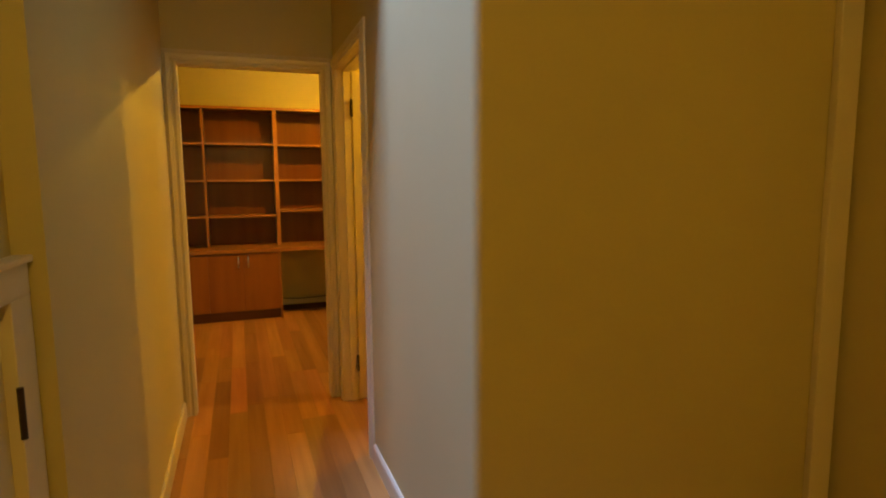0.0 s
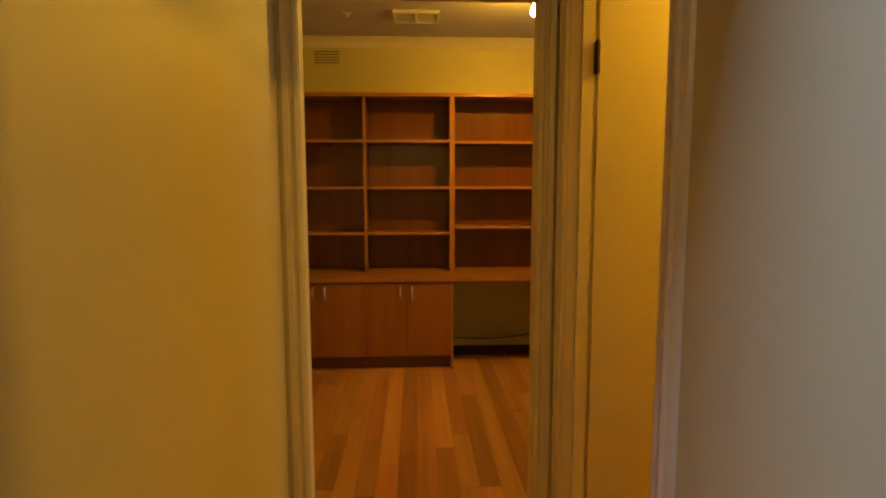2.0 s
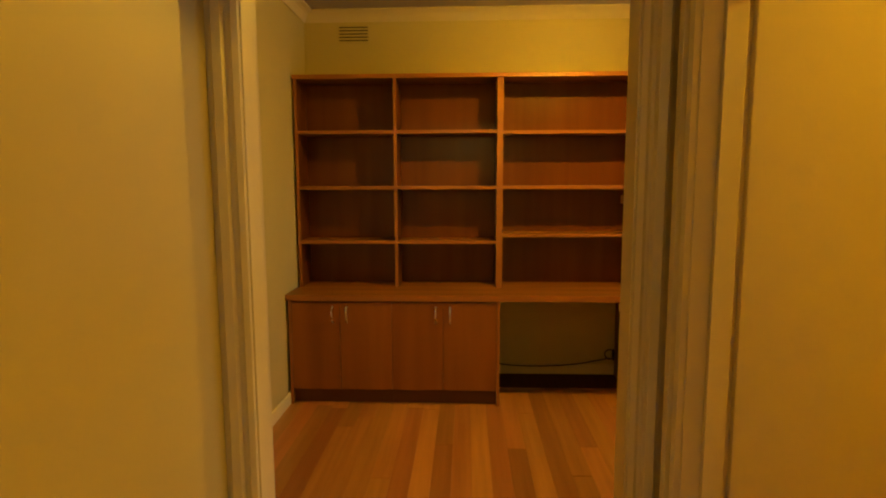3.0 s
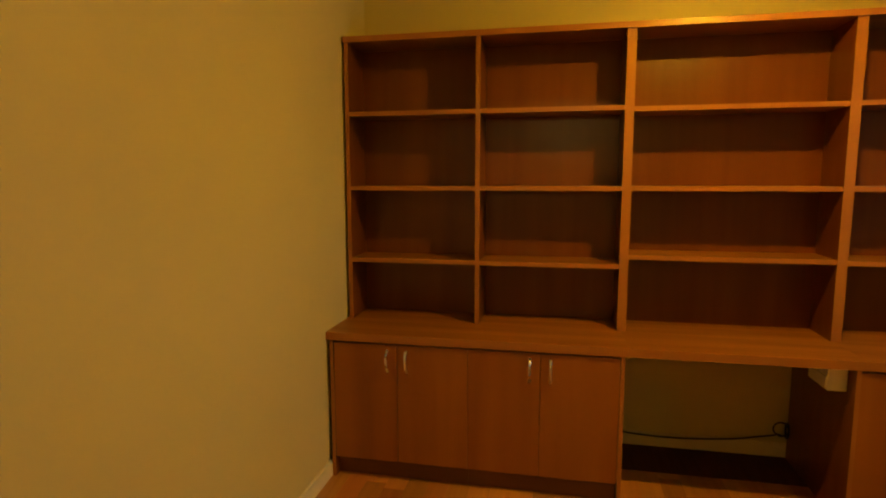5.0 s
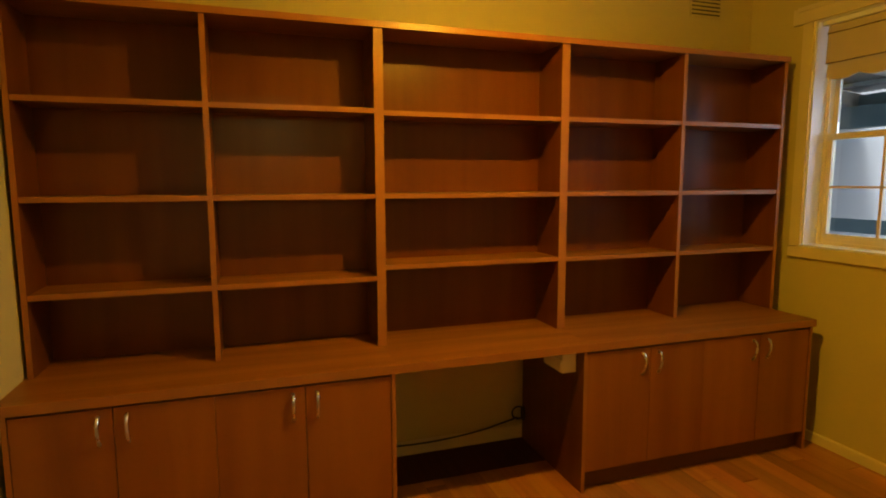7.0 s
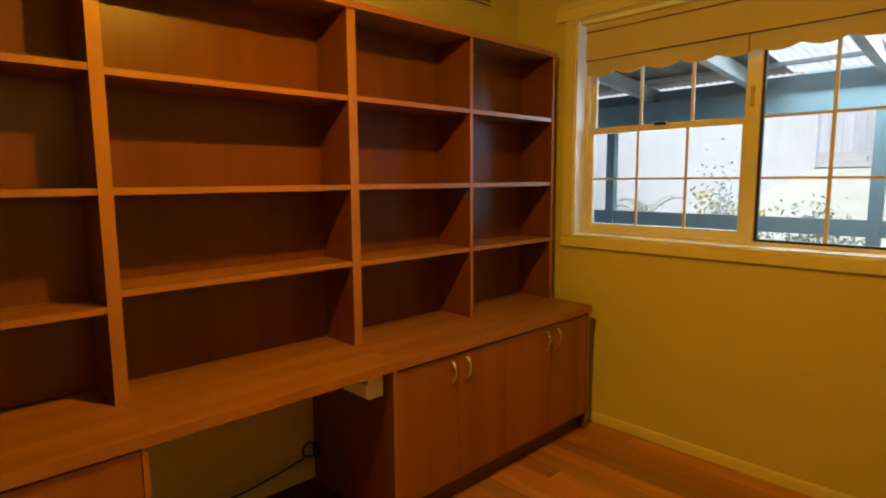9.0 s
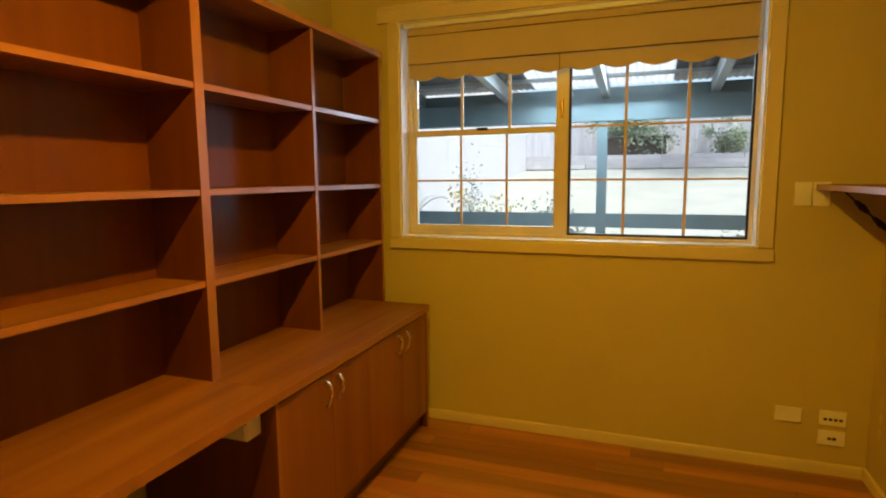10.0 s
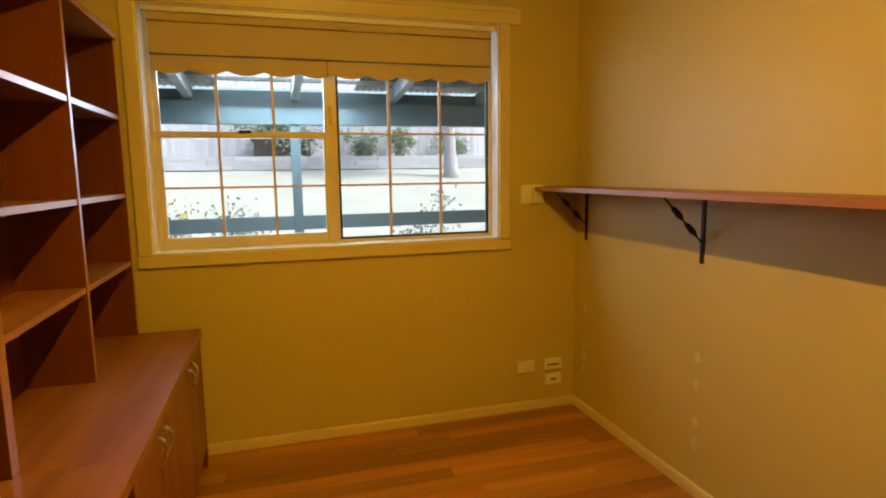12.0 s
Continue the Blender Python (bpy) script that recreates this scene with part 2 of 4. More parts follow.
def lathe(profile, sides=24):
    """Turned shape about z from (radius, z) pairs."""
    bm, rings = bmesh.new(), []
    for r, z in profile:
        rings.append([bm.verts.new((r * math.cos(2 * math.pi * k / sides), r * math.sin(2 * math.pi * k / sides), z)) for k in range(sides)])
    for a, b in zip(rings, rings[1:]):
        for k in range(sides):
            bm.faces.new((a[k], a[(k + 1) % sides], b[(k + 1) % sides], b[k]))
    bm.faces.new(rings[0]), bm.faces.new(rings[-1])
    return bm


def along(p, q, a, b, n):
    """Smooth curve point list between p and q through control points a and b."""
    out = []
    for i in range(n + 1):
        t = i / n
        out.append(tuple((1 - t) ** 3 * c0 + 3 * (1 - t) ** 2 * t * c1 + 3 * (1 - t) * t * t * c2 + t ** 3 * c3 for c0, c1, c2, c3 in zip(p, a, b, q)))
    return out


# ---------------------------------------------------------------- the plan
XL, XR, YB, YD, CEILING = -0.40, 3.475, 7.19, 4.305, 2.70      # study: left, window, back and door wall faces
HL, HR, YH = 0.25, 1.21, 4.135                                 # hall: left, right and end wall faces
DL, DR, DH = 0.322, 1.130, 2.078                               # study doorway
SY0, SY1 = 3.27, 4.02                                          # side doorway in the hall's right wall
WY0, WY1, WZ0, WZ1, WX = 4.83, 6.745, 1.12, 2.375, 3.64        # window opening and outer wall face

setting("wall_back", boxed(XL - 0.12, WX, YB, YB + 0.12, 0, CEILING), CREAM, "cream painted plaster wall behind the bookcase", "wall")
setting("wall_left", boxed(XL - 0.12, XL, YD, YB, 0, CEILING), CREAM, "plain cream painted plaster wall", "wall")
bm = boxed(XL - 0.12, DL - 0.05, YH, YD, 0, CEILING)
box(bm, DR + 0.05, WX, YH, YD, 0, CEILING), box(bm, DL - 0.05, DR + 0.05, YH, YD, DH + 0.05, CEILING)
setting("wall_door", bm, CREAM, "cream painted wall with the study doorway and patched filler spots", "wall")
bm = boxed(XR, WX, YD, WY0, 0, CEILING)
box(bm, XR, WX, WY1, YB, 0, CEILING), box(bm, XR, WX, WY0, WY1, 0, WZ0), box(bm, XR, WX, WY0, WY1, WZ1, CEILING)
setting("wall_window", bm, CREAM, "cream painted wall round the garden window", "wall")
setting("wall_hall_left", boxed(HL - 0.12, HL, 1.84, YH, 0, CEILING), CREAM, "cream painted hall wall, smooth and bare", "wall")
bm = boxed(HR, HR + 0.12, 2.01, SY0 - 0.02, 0, CEILING)
box(bm, HR, HR + 0.12, SY1 + 0.02, YH, 0, CEILING), box(bm, HR, HR + 0.12, SY0 - 0.02, SY1 + 0.02, DH + 0.02, CEILING)
setting("wall_hall_right", bm, CREAM, "cream painted hall wall with the side doorway", "wall")
bm = boxed(HR, 2.62, 1.89, 2.01, 0, CEILING)
corner = [e for e in bm.edges if all(v.co.x < HR + 0.01 and v.co.y < 1.90 for v in e.verts)]
bmesh.ops.bevel(bm, geom=corner, offset=0.028, segments=6, affect="EDGES", profile=0.5)  # rounded plaster corner
setting("wall_lobby_north", bm, CREAM, "dim cream painted wall beside the hall", "wall")
setting("wall_lobby_left", boxed(0.06, 0.19, -1.6, 1.84, 0, CEILING), CREAM, "dim cream painted lobby wall", "wall")
setting("wall_lobby_south", boxed(0.06, 2.74, -1.72, -1.6, 0, CEILING), CREAM, "plain cream wall closing the lobby", "wall")
setting("wall_lobby_east", boxed(2.62, 2.74, -1.6, 2.01, 0, CEILING), CREAM, "plain cream wall closing the lobby", "wall")
setting("wall_side_room_south", boxed(HR + 0.12, 3.12, 2.012, 2.13, 0, CEILING), CREAM, "plain cream wall closing the side room", "wall")
bm = boxed(3.0, 3.12, 2.13, YH, 0, CEILING)
setting("wall_side_room", bm, CREAM, "plain cream wall closing the side room", "wall")
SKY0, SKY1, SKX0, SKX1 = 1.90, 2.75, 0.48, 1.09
bm = boxed(XL - 0.12, WX, YH, YB + 0.12, CEILING, CEILING + 0.1)
setting("ceiling", bm, CEIL, "pale painted plaster ceiling of the study", "ceiling")
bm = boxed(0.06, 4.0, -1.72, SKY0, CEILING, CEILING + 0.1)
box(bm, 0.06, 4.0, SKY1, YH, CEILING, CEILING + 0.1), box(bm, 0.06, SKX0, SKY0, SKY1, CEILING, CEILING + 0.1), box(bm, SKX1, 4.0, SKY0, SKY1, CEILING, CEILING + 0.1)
setting("ceiling_hall", bm, CEIL, "pale painted hall ceiling with an opening for the added skylight", "ceiling")

# unseen skylight, added to put cool daylight on the hall walls
sk = tagged(new("skylight"), "unseen skylight with a deep grey shaft, added to light the hall", "skylight", "", "structure")
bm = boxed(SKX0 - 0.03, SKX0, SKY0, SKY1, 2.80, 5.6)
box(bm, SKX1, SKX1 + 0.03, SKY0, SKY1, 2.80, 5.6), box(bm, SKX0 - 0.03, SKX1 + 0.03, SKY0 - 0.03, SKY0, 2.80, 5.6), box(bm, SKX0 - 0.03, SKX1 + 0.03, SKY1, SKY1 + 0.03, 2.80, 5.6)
for v in bm.verts:  # the added shaft leans so its light falls on the right wall
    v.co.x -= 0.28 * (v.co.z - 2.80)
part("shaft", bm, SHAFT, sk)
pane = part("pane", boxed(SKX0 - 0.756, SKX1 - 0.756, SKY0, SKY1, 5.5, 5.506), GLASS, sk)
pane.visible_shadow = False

# cornice: coved plaster moulding round the study ceiling
cove = [(0, 0), (0, -0.072), (0.008, -0.078), (0.014, -0.066), (0.022, -0.05), (0.036, -0.032), (0.054, -0.02), (0.070, -0.014), (0.078, -0.008), (0.078, 0)]
C = CEILING - 0.001
setting("cornice_back", extrude(cove, lambda a, b: (XL + a, YB - a, C + b), lambda a, b: (XR - a, YB - a, C + b)), TRIM, "cream coved plaster cornice under the ceiling", "cornice")
setting("cornice_left", extrude(cove, lambda a, b: (XL + a, YD + a, C + b), lambda a, b: (XL + a, YB - a, C + b)), TRIM, "cream coved plaster cornice under the ceiling", "cornice")
setting("cornice_window", extrude(cove, lambda a, b: (XR - a, YD + a, C + b), lambda a, b: (XR - a, YB - a, C + b)), TRIM, "cream coved plaster cornice under the ceiling", "cornice")
setting("cornice_door", extrude(cove, lambda a, b: (XL + a, YD + a, C + b), lambda a, b: (XR - a, YD + a, C + b)), TRIM, "cream coved plaster cornice under the ceiling", "cornice")

# baseboards
skirt = [(0, 0), (0, 0.078), (0.006, 0.078), (0.013, 0.070), (0.015, 0.05), (0.015, 0)]
for name, p0, p1 in (
    ("baseboard_left", lambda a, b: (XL + a, YD, b), lambda a, b: (XL + a, YB, b)),
    ("baseboard_back", lambda a, b: (XL + 0.016, YB - a, b), lambda a, b: (XR - 0.016, YB - a, b)),
    ("baseboard_window", lambda a, b: (XR - a, YD + 0.016, b * 0.72), lambda a, b: (XR - a, YB, b * 0.72)),
    ("baseboard_door", lambda a, b: (DR + 0.115, YD + a, b * 0.72), lambda a, b: (XR, YD + a, b * 0.72)),
    ("baseboard_hall_left", lambda a, b: (HL + a, 1.84, b * 1.2), lambda a, b: (HL + a, YH, b * 1.2)),
    ("baseboard_hall_right", lambda a, b: (HR - a, 1.89, b * 1.2), lambda a, b: (HR - a, SY0 - 0.10, b * 1.2)),
):
    setting(name, extrude(skirt, p0, p1), TRIM, "low cream painted timber baseboard", "baseboard")

# ---------------------------------------------------------------- doorways
# moulded architrave outline: (distance from the opening, projection)
MOULD = [(0.0, 0.0), (0.0, 0.014), (0.012, 0.018), (0.020, 0.012), (0.028, 0.012), (0.034, 0.020), (0.052, 0.022), (0.060, 0.015), (0.068, 0.013), (0.078, 0.010), (0.080, 0.0)]


def architrave(parent, at, u0, u1, top, both=(True, True)):
    """Two legs and a head with mitred corners round an opening; at(u, out, z) gives the place."""
    for u, s in ((u0, -1), (u1, 1)):
        if both[0 if s < 0 else 1]:
            part("architrave_leg", extrude(MOULD, lambda a, b: at(u + s * (a + 0.004), b, 0.0), lambda a, b: at(u + s * (a + 0.004), b, top + 0.004 + a)), TRIM, parent)
    part("architrave_head", extrude(MOULD, lambda a, b: at(u0 - 0.004 - a, b, top + 0.004 + a), lambda a, b: at(u1 + 0.004 + a, b, top + 0.004 + a)), TRIM, parent)


frame1 = tagged(new("door_frame_1"), "cream painted timber door frame with moulded architraves", "door frame", "", "structure")
YS = 4.208     # rebate in the jambs for the leaf
bm = boxed(DL - 0.05, DL, YH - 0.002, YS, 0, DH, bevel=0.002)
box(bm, DL - 0.05, DL - 0.032, YS, YD + 0.002, 0, DH + 0.03)
part("jamb_left", bm, TRIM, frame1)
bm = boxed(DR, DR + 0.05, YH - 0.002, YS, 0, DH, bevel=0.002)
box(bm, DR + 0.027, DR + 0.05, YS, YD + 0.002, 0, DH + 0.03)
part("jamb_right", bm, TRIM, frame1)
bm = boxed(DL - 0.05, DR + 0.05, YH - 0.002, YS, DH, DH + 0.05, bevel=0.002)
box(bm, DL - 0.05, DR + 0.05, YS, YD + 0.002, DH + 0.03, DH + 0.05)
part("jamb_head", bm, TRIM, frame1)
architrave(frame1, lambda u, o, z: (u, YH - o, z), DL, DR, DH)
architrave(frame1, lambda u, o, z: (u, YD + o, z), DL - 0.032, DR + 0.027, DH + 0.03)

frame2 = tagged(new("door_frame_2"), "cream painted timber frame of the side doorway", "door frame", "", "structure")
part("jamb_left", boxed(HR - 0.002, HR + 0.122, SY0 - 0.02, SY0, 0, DH, bevel=0.002), TRIM, frame2)
part("jamb_right", boxed(HR - 0.002, HR + 0.122, SY1, SY1 + 0.02, 0, DH, bevel=0.002), TRIM, frame2)
part("jamb_head", boxed(HR - 0.002, HR + 0.122, SY0 - 0.02, SY1 + 0.02, DH, DH + 0.02, bevel=0.002), TRIM, frame2)
bm = boxed(HR + 0.035, HR + 0.075, SY1 - 0.012, SY1, 0, DH - 0.012, bevel=0.002)
box(bm, HR + 0.035, HR + 0.075, SY0, SY0 + 0.012, 0, DH - 0.012, bevel=0.002), box(bm, HR + 0.035, HR + 0.075, SY0, SY1, DH - 0.012, DH, bevel=0.002)
part("door_stop", bm, TRIM, frame2)
architrave(frame2, lambda u, o, z: (HR - o, u, z), SY0, SY1, DH)


def door_leaf(name, label, width, m, handle_side):
    """A flush painted door in its own space: hinge edge at the origin, leaf along +x, face towards -y."""
    d = tagged(new(name), label, "door", "", "structure")
    d.matrix_world = m
    part("leaf", boxed(0.003, width, 0, 0.036, 0.008, DH - 0.012, bevel=0.003), TRIM, d)
    for z in (0.25, 1.85):
        bm = boxed(-0.006, 0.006, -0.008, 0.038, z - 0.05, z + 0.05, bevel=0.001)
        tube([(-0.002, -0.010, z - 0.052), (-0.002, -0.010, z + 0.052)], 0.007, bm, 10)
        part("hinge", bm, HINGE, d, "dark bronze butt hinge")
    for s, y in ((-1, 0.0), (1, 0.036)):
        h = part("handle", tube(along((width - 0.065, y + s * 0.045, 1.03), (width - 0.175, y + s * 0.043, 1.028), (width - 0.10, y + s * 0.05, 1.045), (width - 0.14, y + s * 0.045, 1.015), 8), [0.010, 0.009, 0.009, 0.008, 0.008, 0.008, 0.008, 0.009, 0.010]), BRASS, d, "aged brass lever handle", True)
        part("neck", tube([(width - 0.065, y, 1.03), (width - 0.065, y + s * 0.048, 1.03)], 0.010), BRASS, h, "", True)
        part("backplate", boxed(width - 0.085, width - 0.045, min(y, y + s * 0.004), max(y, y + s * 0.004), 0.93, 1.11, bevel=0.0015), BRASS, h)
    return d


door_leaf("door_1", "open cream flush door with an aged brass lever handle", 0.775, pose(DL - 0.085, YD + 0.035, 0, 0, 0, 143), 1)
door_leaf("door_2", "open cream flush door on dark bronze hinges", 0.745, pose(HR + 0.085, SY1 - 0.012, 0, 0, 0, 1) , 1)

# panelled cupboard door in the hall wall
cup = tagged(new("cupboard_door"), "cream painted panelled cupboard door in the hall wall", "cupboard door", "", "structure")
part("panel", boxed(0.19, 0.197, 0.94, 1.74, 0.02, 1.195), TRIM, cup)
part("top_rail", boxed(0.19, 0.220, 0.90, 1.83, 1.185, 1.248, bevel=0.003), TRIM, cup)
part("cap", boxed(0.19, 0.229, 0.88, 1.836, 1.248, 1.262, bevel=0.004), TRIM, cup)
part("stile", boxed(0.19, 0.220, 1.725, 1.83, 0.0, 1.185, bevel=0.003), TRIM, cup)
part("stile", boxed(0.19, 0.220, 0.90, 1.00, 0.0, 1.185, bevel=0.003), TRIM, cup)
for z in (0.22, 0.975):
    part("hinge", tube([(0.222, 1.722, z - 0.05), (0.222, 1.722, z + 0.05)], 0.006), HINGE, cup, "dark hinge")
# architrave in the lobby beside the far wall
lob = tagged(new("lobby_architrave"), "cream painted architrave in the dim lobby", "trim", "", "structure")
part("leg", boxed(2.50, 2.60, 1.862, 1.89, 0, 2.1, bevel=0.006), TRIM, lob)
part("head", boxed(2.48, 2.62, 1.860, 1.89, 2.1, 2.2, bevel=0.006), TRIM, lob)

# ---------------------------------------------------------------- window
win = tagged(new("window_1"), "wide cream framed window with a fixed pane and a double hung sash", "window", "", "structure")
R0 = 3.575   # room face of the frame
part("architrave_leg", boxed(XR - 0.020, XR, WY0 - 0.066, WY0, WZ0, WZ1, bevel=0.003), TRIM, win)
part("architrave_leg", boxed(XR - 0.020, XR, WY1, WY1 + 0.066, WZ0, WZ1, bevel=0.003), TRIM, win)
hd = part("architrave_head", boxed(XR - 0.024, XR, WY0 - 0.13, WY1 + 0.13, WZ1 - 0.004, WZ1 + 0.085, bevel=0.004), TRIM, win)
part("cap_strip", boxed(XR - 0.030, XR, WY0 - 0.10, WY1 + 0.10, WZ1 + 0.062, WZ1 + 0.090, bevel=0.004), TRIM, hd)
part("apron", boxed(XR - 0.022, XR, WY0 - 0.072, WY1 + 0.072, WZ0 - 0.066, WZ0 - 0.004, bevel=0.004), TRIM, win)
part("sill", boxed(XR - 0.024, R0, WY0, WY1, WZ0 - 0.004, WZ0 + 0.010, bevel=0.003), WHITE, win, "white painted inner sill")
part("reveal", boxed(XR - 0.004, R0, WY0 - 0.001, WY0 + 0.010, WZ0 + 0.010, WZ1), WHITE, win)
part("reveal", boxed(XR - 0.004, R0, WY1 - 0.010, WY1 + 0.001, WZ0 + 0.010, WZ1), WHITE, win)
part("reveal", boxed(XR - 0.004, R0, WY0 + 0.010, WY1 - 0.010, WZ1 - 0.010, WZ1), WHITE, win)
bm = boxed(R0, R0 + 0.06, WY0, WY0 + 0.028, WZ0, WZ1)
box(bm, R0, R0 + 0.06, WY1 - 0.030, WY1, WZ0, WZ1), box(bm, R0, R0 + 0.06, WY0 + 0.028, WY1 - 0.030, WZ0, WZ0 + 0.026), box(bm, R0, R0 + 0.06, WY0 + 0.028, WY1 - 0.030, WZ1 - 0.03, WZ1)
part("outer_frame", bm, ALU, win)
part("mullion", boxed(R0 - 0.004, R0 + 0.055, 5.773, 5.842, WZ0 + 0.026, WZ1 - 0.03, bevel=0.003), ALU, win)
# double hung sash beside the bookcase
sash = part("lower_sash", boxed(R0 + 0.006, R0 + 0.036, 5.842, 6.715, WZ0 + 0.026, WZ0 + 0.072, bevel=0.003), ALU, win)
part("meeting_rail", boxed(R0 + 0.002, R0 + 0.040, 5.842, 6.715, 1.722, 1.757, bevel=0.003), ALU, sash)
part("stile", boxed(R0 + 0.006, R0 + 0.036, 6.686, 6.715, WZ0 + 0.072, 1.722), ALU, sash)
part("stile", boxed(R0 + 0.006, R0 + 0.036, 5.842, 5.852, WZ0 + 0.072, 1.722), ALU, sash)
part("latch", boxed(R0 - 0.010, R0 + 0.004, 6.235, 6.30, 1.748, 1.764, bevel=0.003), BLACK, sash, "small black sash catch")
for y in (6.404, 6.125):
    part("glazing_bar", boxed(R0 + 0.012, R0 + 0.022, y - 0.007, y + 0.007, WZ0 + 0.072, 1.722), BAR, sash)
part("glazing_bar", boxed(R0 + 0.0125, R0 + 0.0225, 5.852, 6.686, 1.452, 1.464), BAR, sash)
us = part("upper_sash", boxed(R0 + 0.040, R0 + 0.058, 6.690, 6.715, 1.757, WZ1 - 0.03), ALU, win)
for y in (6.404, 6.115):
    part("glazing_bar", boxed(R0 + 0.036, R0 + 0.046, y - 0.008, y + 0.008, 1.757, WZ1 - 0.03), BAR, us)
fx = part("fixed_pane_gasket", boxed(R0 + 0.010, R0 + 0.03, 5.760, 5.773, WZ0 + 0.026, WZ1 - 0.03), GASKET, win, "black rubber gasket")
part("gasket_side", boxed(R0 + 0.010, R0 + 0.03, WY0 + 0.028, WY0 + 0.040, WZ0 + 0.026, WZ1 - 0.03), GASKET, fx)
part("gasket_bottom", boxed(R0 + 0.010, R0 + 0.03, WY0 + 0.040, 5.760, WZ0 + 0.026, WZ0 + 0.038), GASKET, fx)
for y in (5.163, 5.472):
    part("glazing_bar", boxed(R0 + 0.012, R0 + 0.022, y - 0.008, y + 0.008, WZ0 + 0.038, WZ1 - 0.03), BAR, win)
for z in (1.458, 1.750):
    part("glazing_bar", boxed(R0 + 0.0125, R0 + 0.0225, WY0 + 0.04, 5.76, z - 0.006, z + 0.006), BAR, win)
part("sash_lock", boxed(R0 - 0.016, R0 - 0.004, 5.800, 5.815, 1.80, 1.90, bevel=0.003), BRASS, win, "brass window lock")
for y0, y1, z0, z1, x in ((5.852, 6.686, WZ0 + 0.072, 1.722, 0.018), (5.842, 6.690, 1.757, WZ1 - 0.03, 0.048), (WY0 + 0.04, 5.76, WZ0 + 0.038, WZ1 - 0.03, 0.018)):
    p = part("pane", boxed(R0 + x - 0.002, R0 + x + 0.002, y0, y1, z0, z1), GLASS, win)
    p.visible_shadow = False

# roman blind, drawn half up, with a scalloped hem
blind = thing("roman_blind", "beige fabric roman blind raised half way with a scalloped hem", "blind", at=(3.52, 5.785, 2.36))
BY0, BY1 = 4.868, 6.700


def fabric_panel(z0, z1, x0, x1, wave=0.0, thick=0.006):
    """Hanging fabric between heights z0 and z1, leaning from x0 below to x1 above; wave shapes the lower edge."""
    bm, cols, n = bmesh.new(), [], 160
    for i in range(n + 1):
        y = BY0 + (BY1 - BY0) * i / n
        s = abs(math.sin(math.pi * (y - BY0) / 0.1835))
        low = z0 + wave * (1 - s) if wave else z0
        sag = 0.004 * math.sin(2 * math.pi * (y - BY0) / 0.92)
        ring = []
        for x, z in ((x0 + sag, low), (x0 - thick + sag, low), (x1 - thick - 0.004, (low + z1) / 2), (x1 - thick, z1), (x1, z1)):
            ring.append(bm.verts.new((x - 3.52, y - 5.785, z - 2.36)))
        cols.append(ring)
    for a, b in zip(cols, cols[1:]):
        for k in range(5):
            bm.faces.new((a[k], a[(k + 1) % 5], b[(k + 1) % 5], b[k]))
    bm.faces.new(cols[0]), bm.faces.new(cols[-1])
    return bm


def local(bm, at):
    bmesh.ops.translate(bm, vec=tuple(-c for c in at), verts=bm.verts)
    return bm


BA = (3.52, 5.785, 2.36)
part("head_rail", local(boxed(3.488, 3.548, BY0 - 0.022, BY1 + 0.022, 2.338, 2.365, bevel=0.003), BA), WHITE, blind, "pale grey metal head rail")
part("hem_flap", fabric_panel(2.040, 2.145, 3.522, 3.530, -0.0 + 0.022), FABRIC, blind, "scalloped fabric hem")
part("fold", fabric_panel(2.136, 2.299, 3.510, 3.516), FABRIC, blind)
part("fold", fabric_panel(2.294, 2.345, 3.508, 3.520), FABRIC, blind)
# narrow dark strip along the lower edge of each upper fold
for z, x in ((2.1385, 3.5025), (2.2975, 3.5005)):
    part("fold_line", local(boxed(x, x + 0.012, BY0, BY1, z - 0.0045, z), BA), DARK_LINE, blind)
part("seam", local(boxed(3.5135, 3.517, 5.818, 5.8215, 2.05, 2.135), BA), DARK_LINE, blind)

# ---------------------------------------------------------------- bookcase and desk
F, BK = 6.822, 7.062          # front and back of the open shelves
TOPZ = 2.188
case = thing("bookcase", "tall cherry laminate bookcase with five bays of empty shelves", "bookcase", at=(1.49, 6.95, 0.74))
CA = (1.49, 6.95, 0.74)


def wood(name, mat, parent, *b, bevel=0.0015, at=CA):
    return part(name, local(boxed(*b, bevel=bevel), at), mat, parent)


def shelf_board(name, x0, x1, y0, y1, z0, z1, parent, at=CA):
    """A board with a paler edge strip along its front."""
    ob = wood(name, WOOD_H, parent, x0, x1, y0 + 0.0015, y1, z0, z1, at=at, bevel=0)
    part("edge_strip", local(boxed(x0, x1, y0, y0 + 0.0015, z0, z1), at), EDGE, ob)
    return ob


UPR = ((-0.385, -0.365), (0.290, 0.312), (0.990, 1.032), (1.925, 1.968), (2.656, 2.678), (3.353, 3.375))
for x0, x1 in UPR:
    u = wood("upright", WOOD_SHADED, case, x0, x1, F + 0.0015, BK, 0.741, TOPZ - 0.028, bevel=0)
    part("edge_strip", local(boxed(x0, x1, F, F + 0.0015, 0.741, TOPZ - 0.028), CA), EDGE, u)
shelf_board("top_board", -0.390, 3.380, F - 0.012, BK + 0.012, TOPZ - 0.028, TOPZ, case)
LEVELS = ((1.808, 1.431, 1.056), (1.808, 1.431, 1.056), (1.800, 1.431, 1.104), (1.802, 1.431, 1.100), (1.802, 1.431, 1.100))
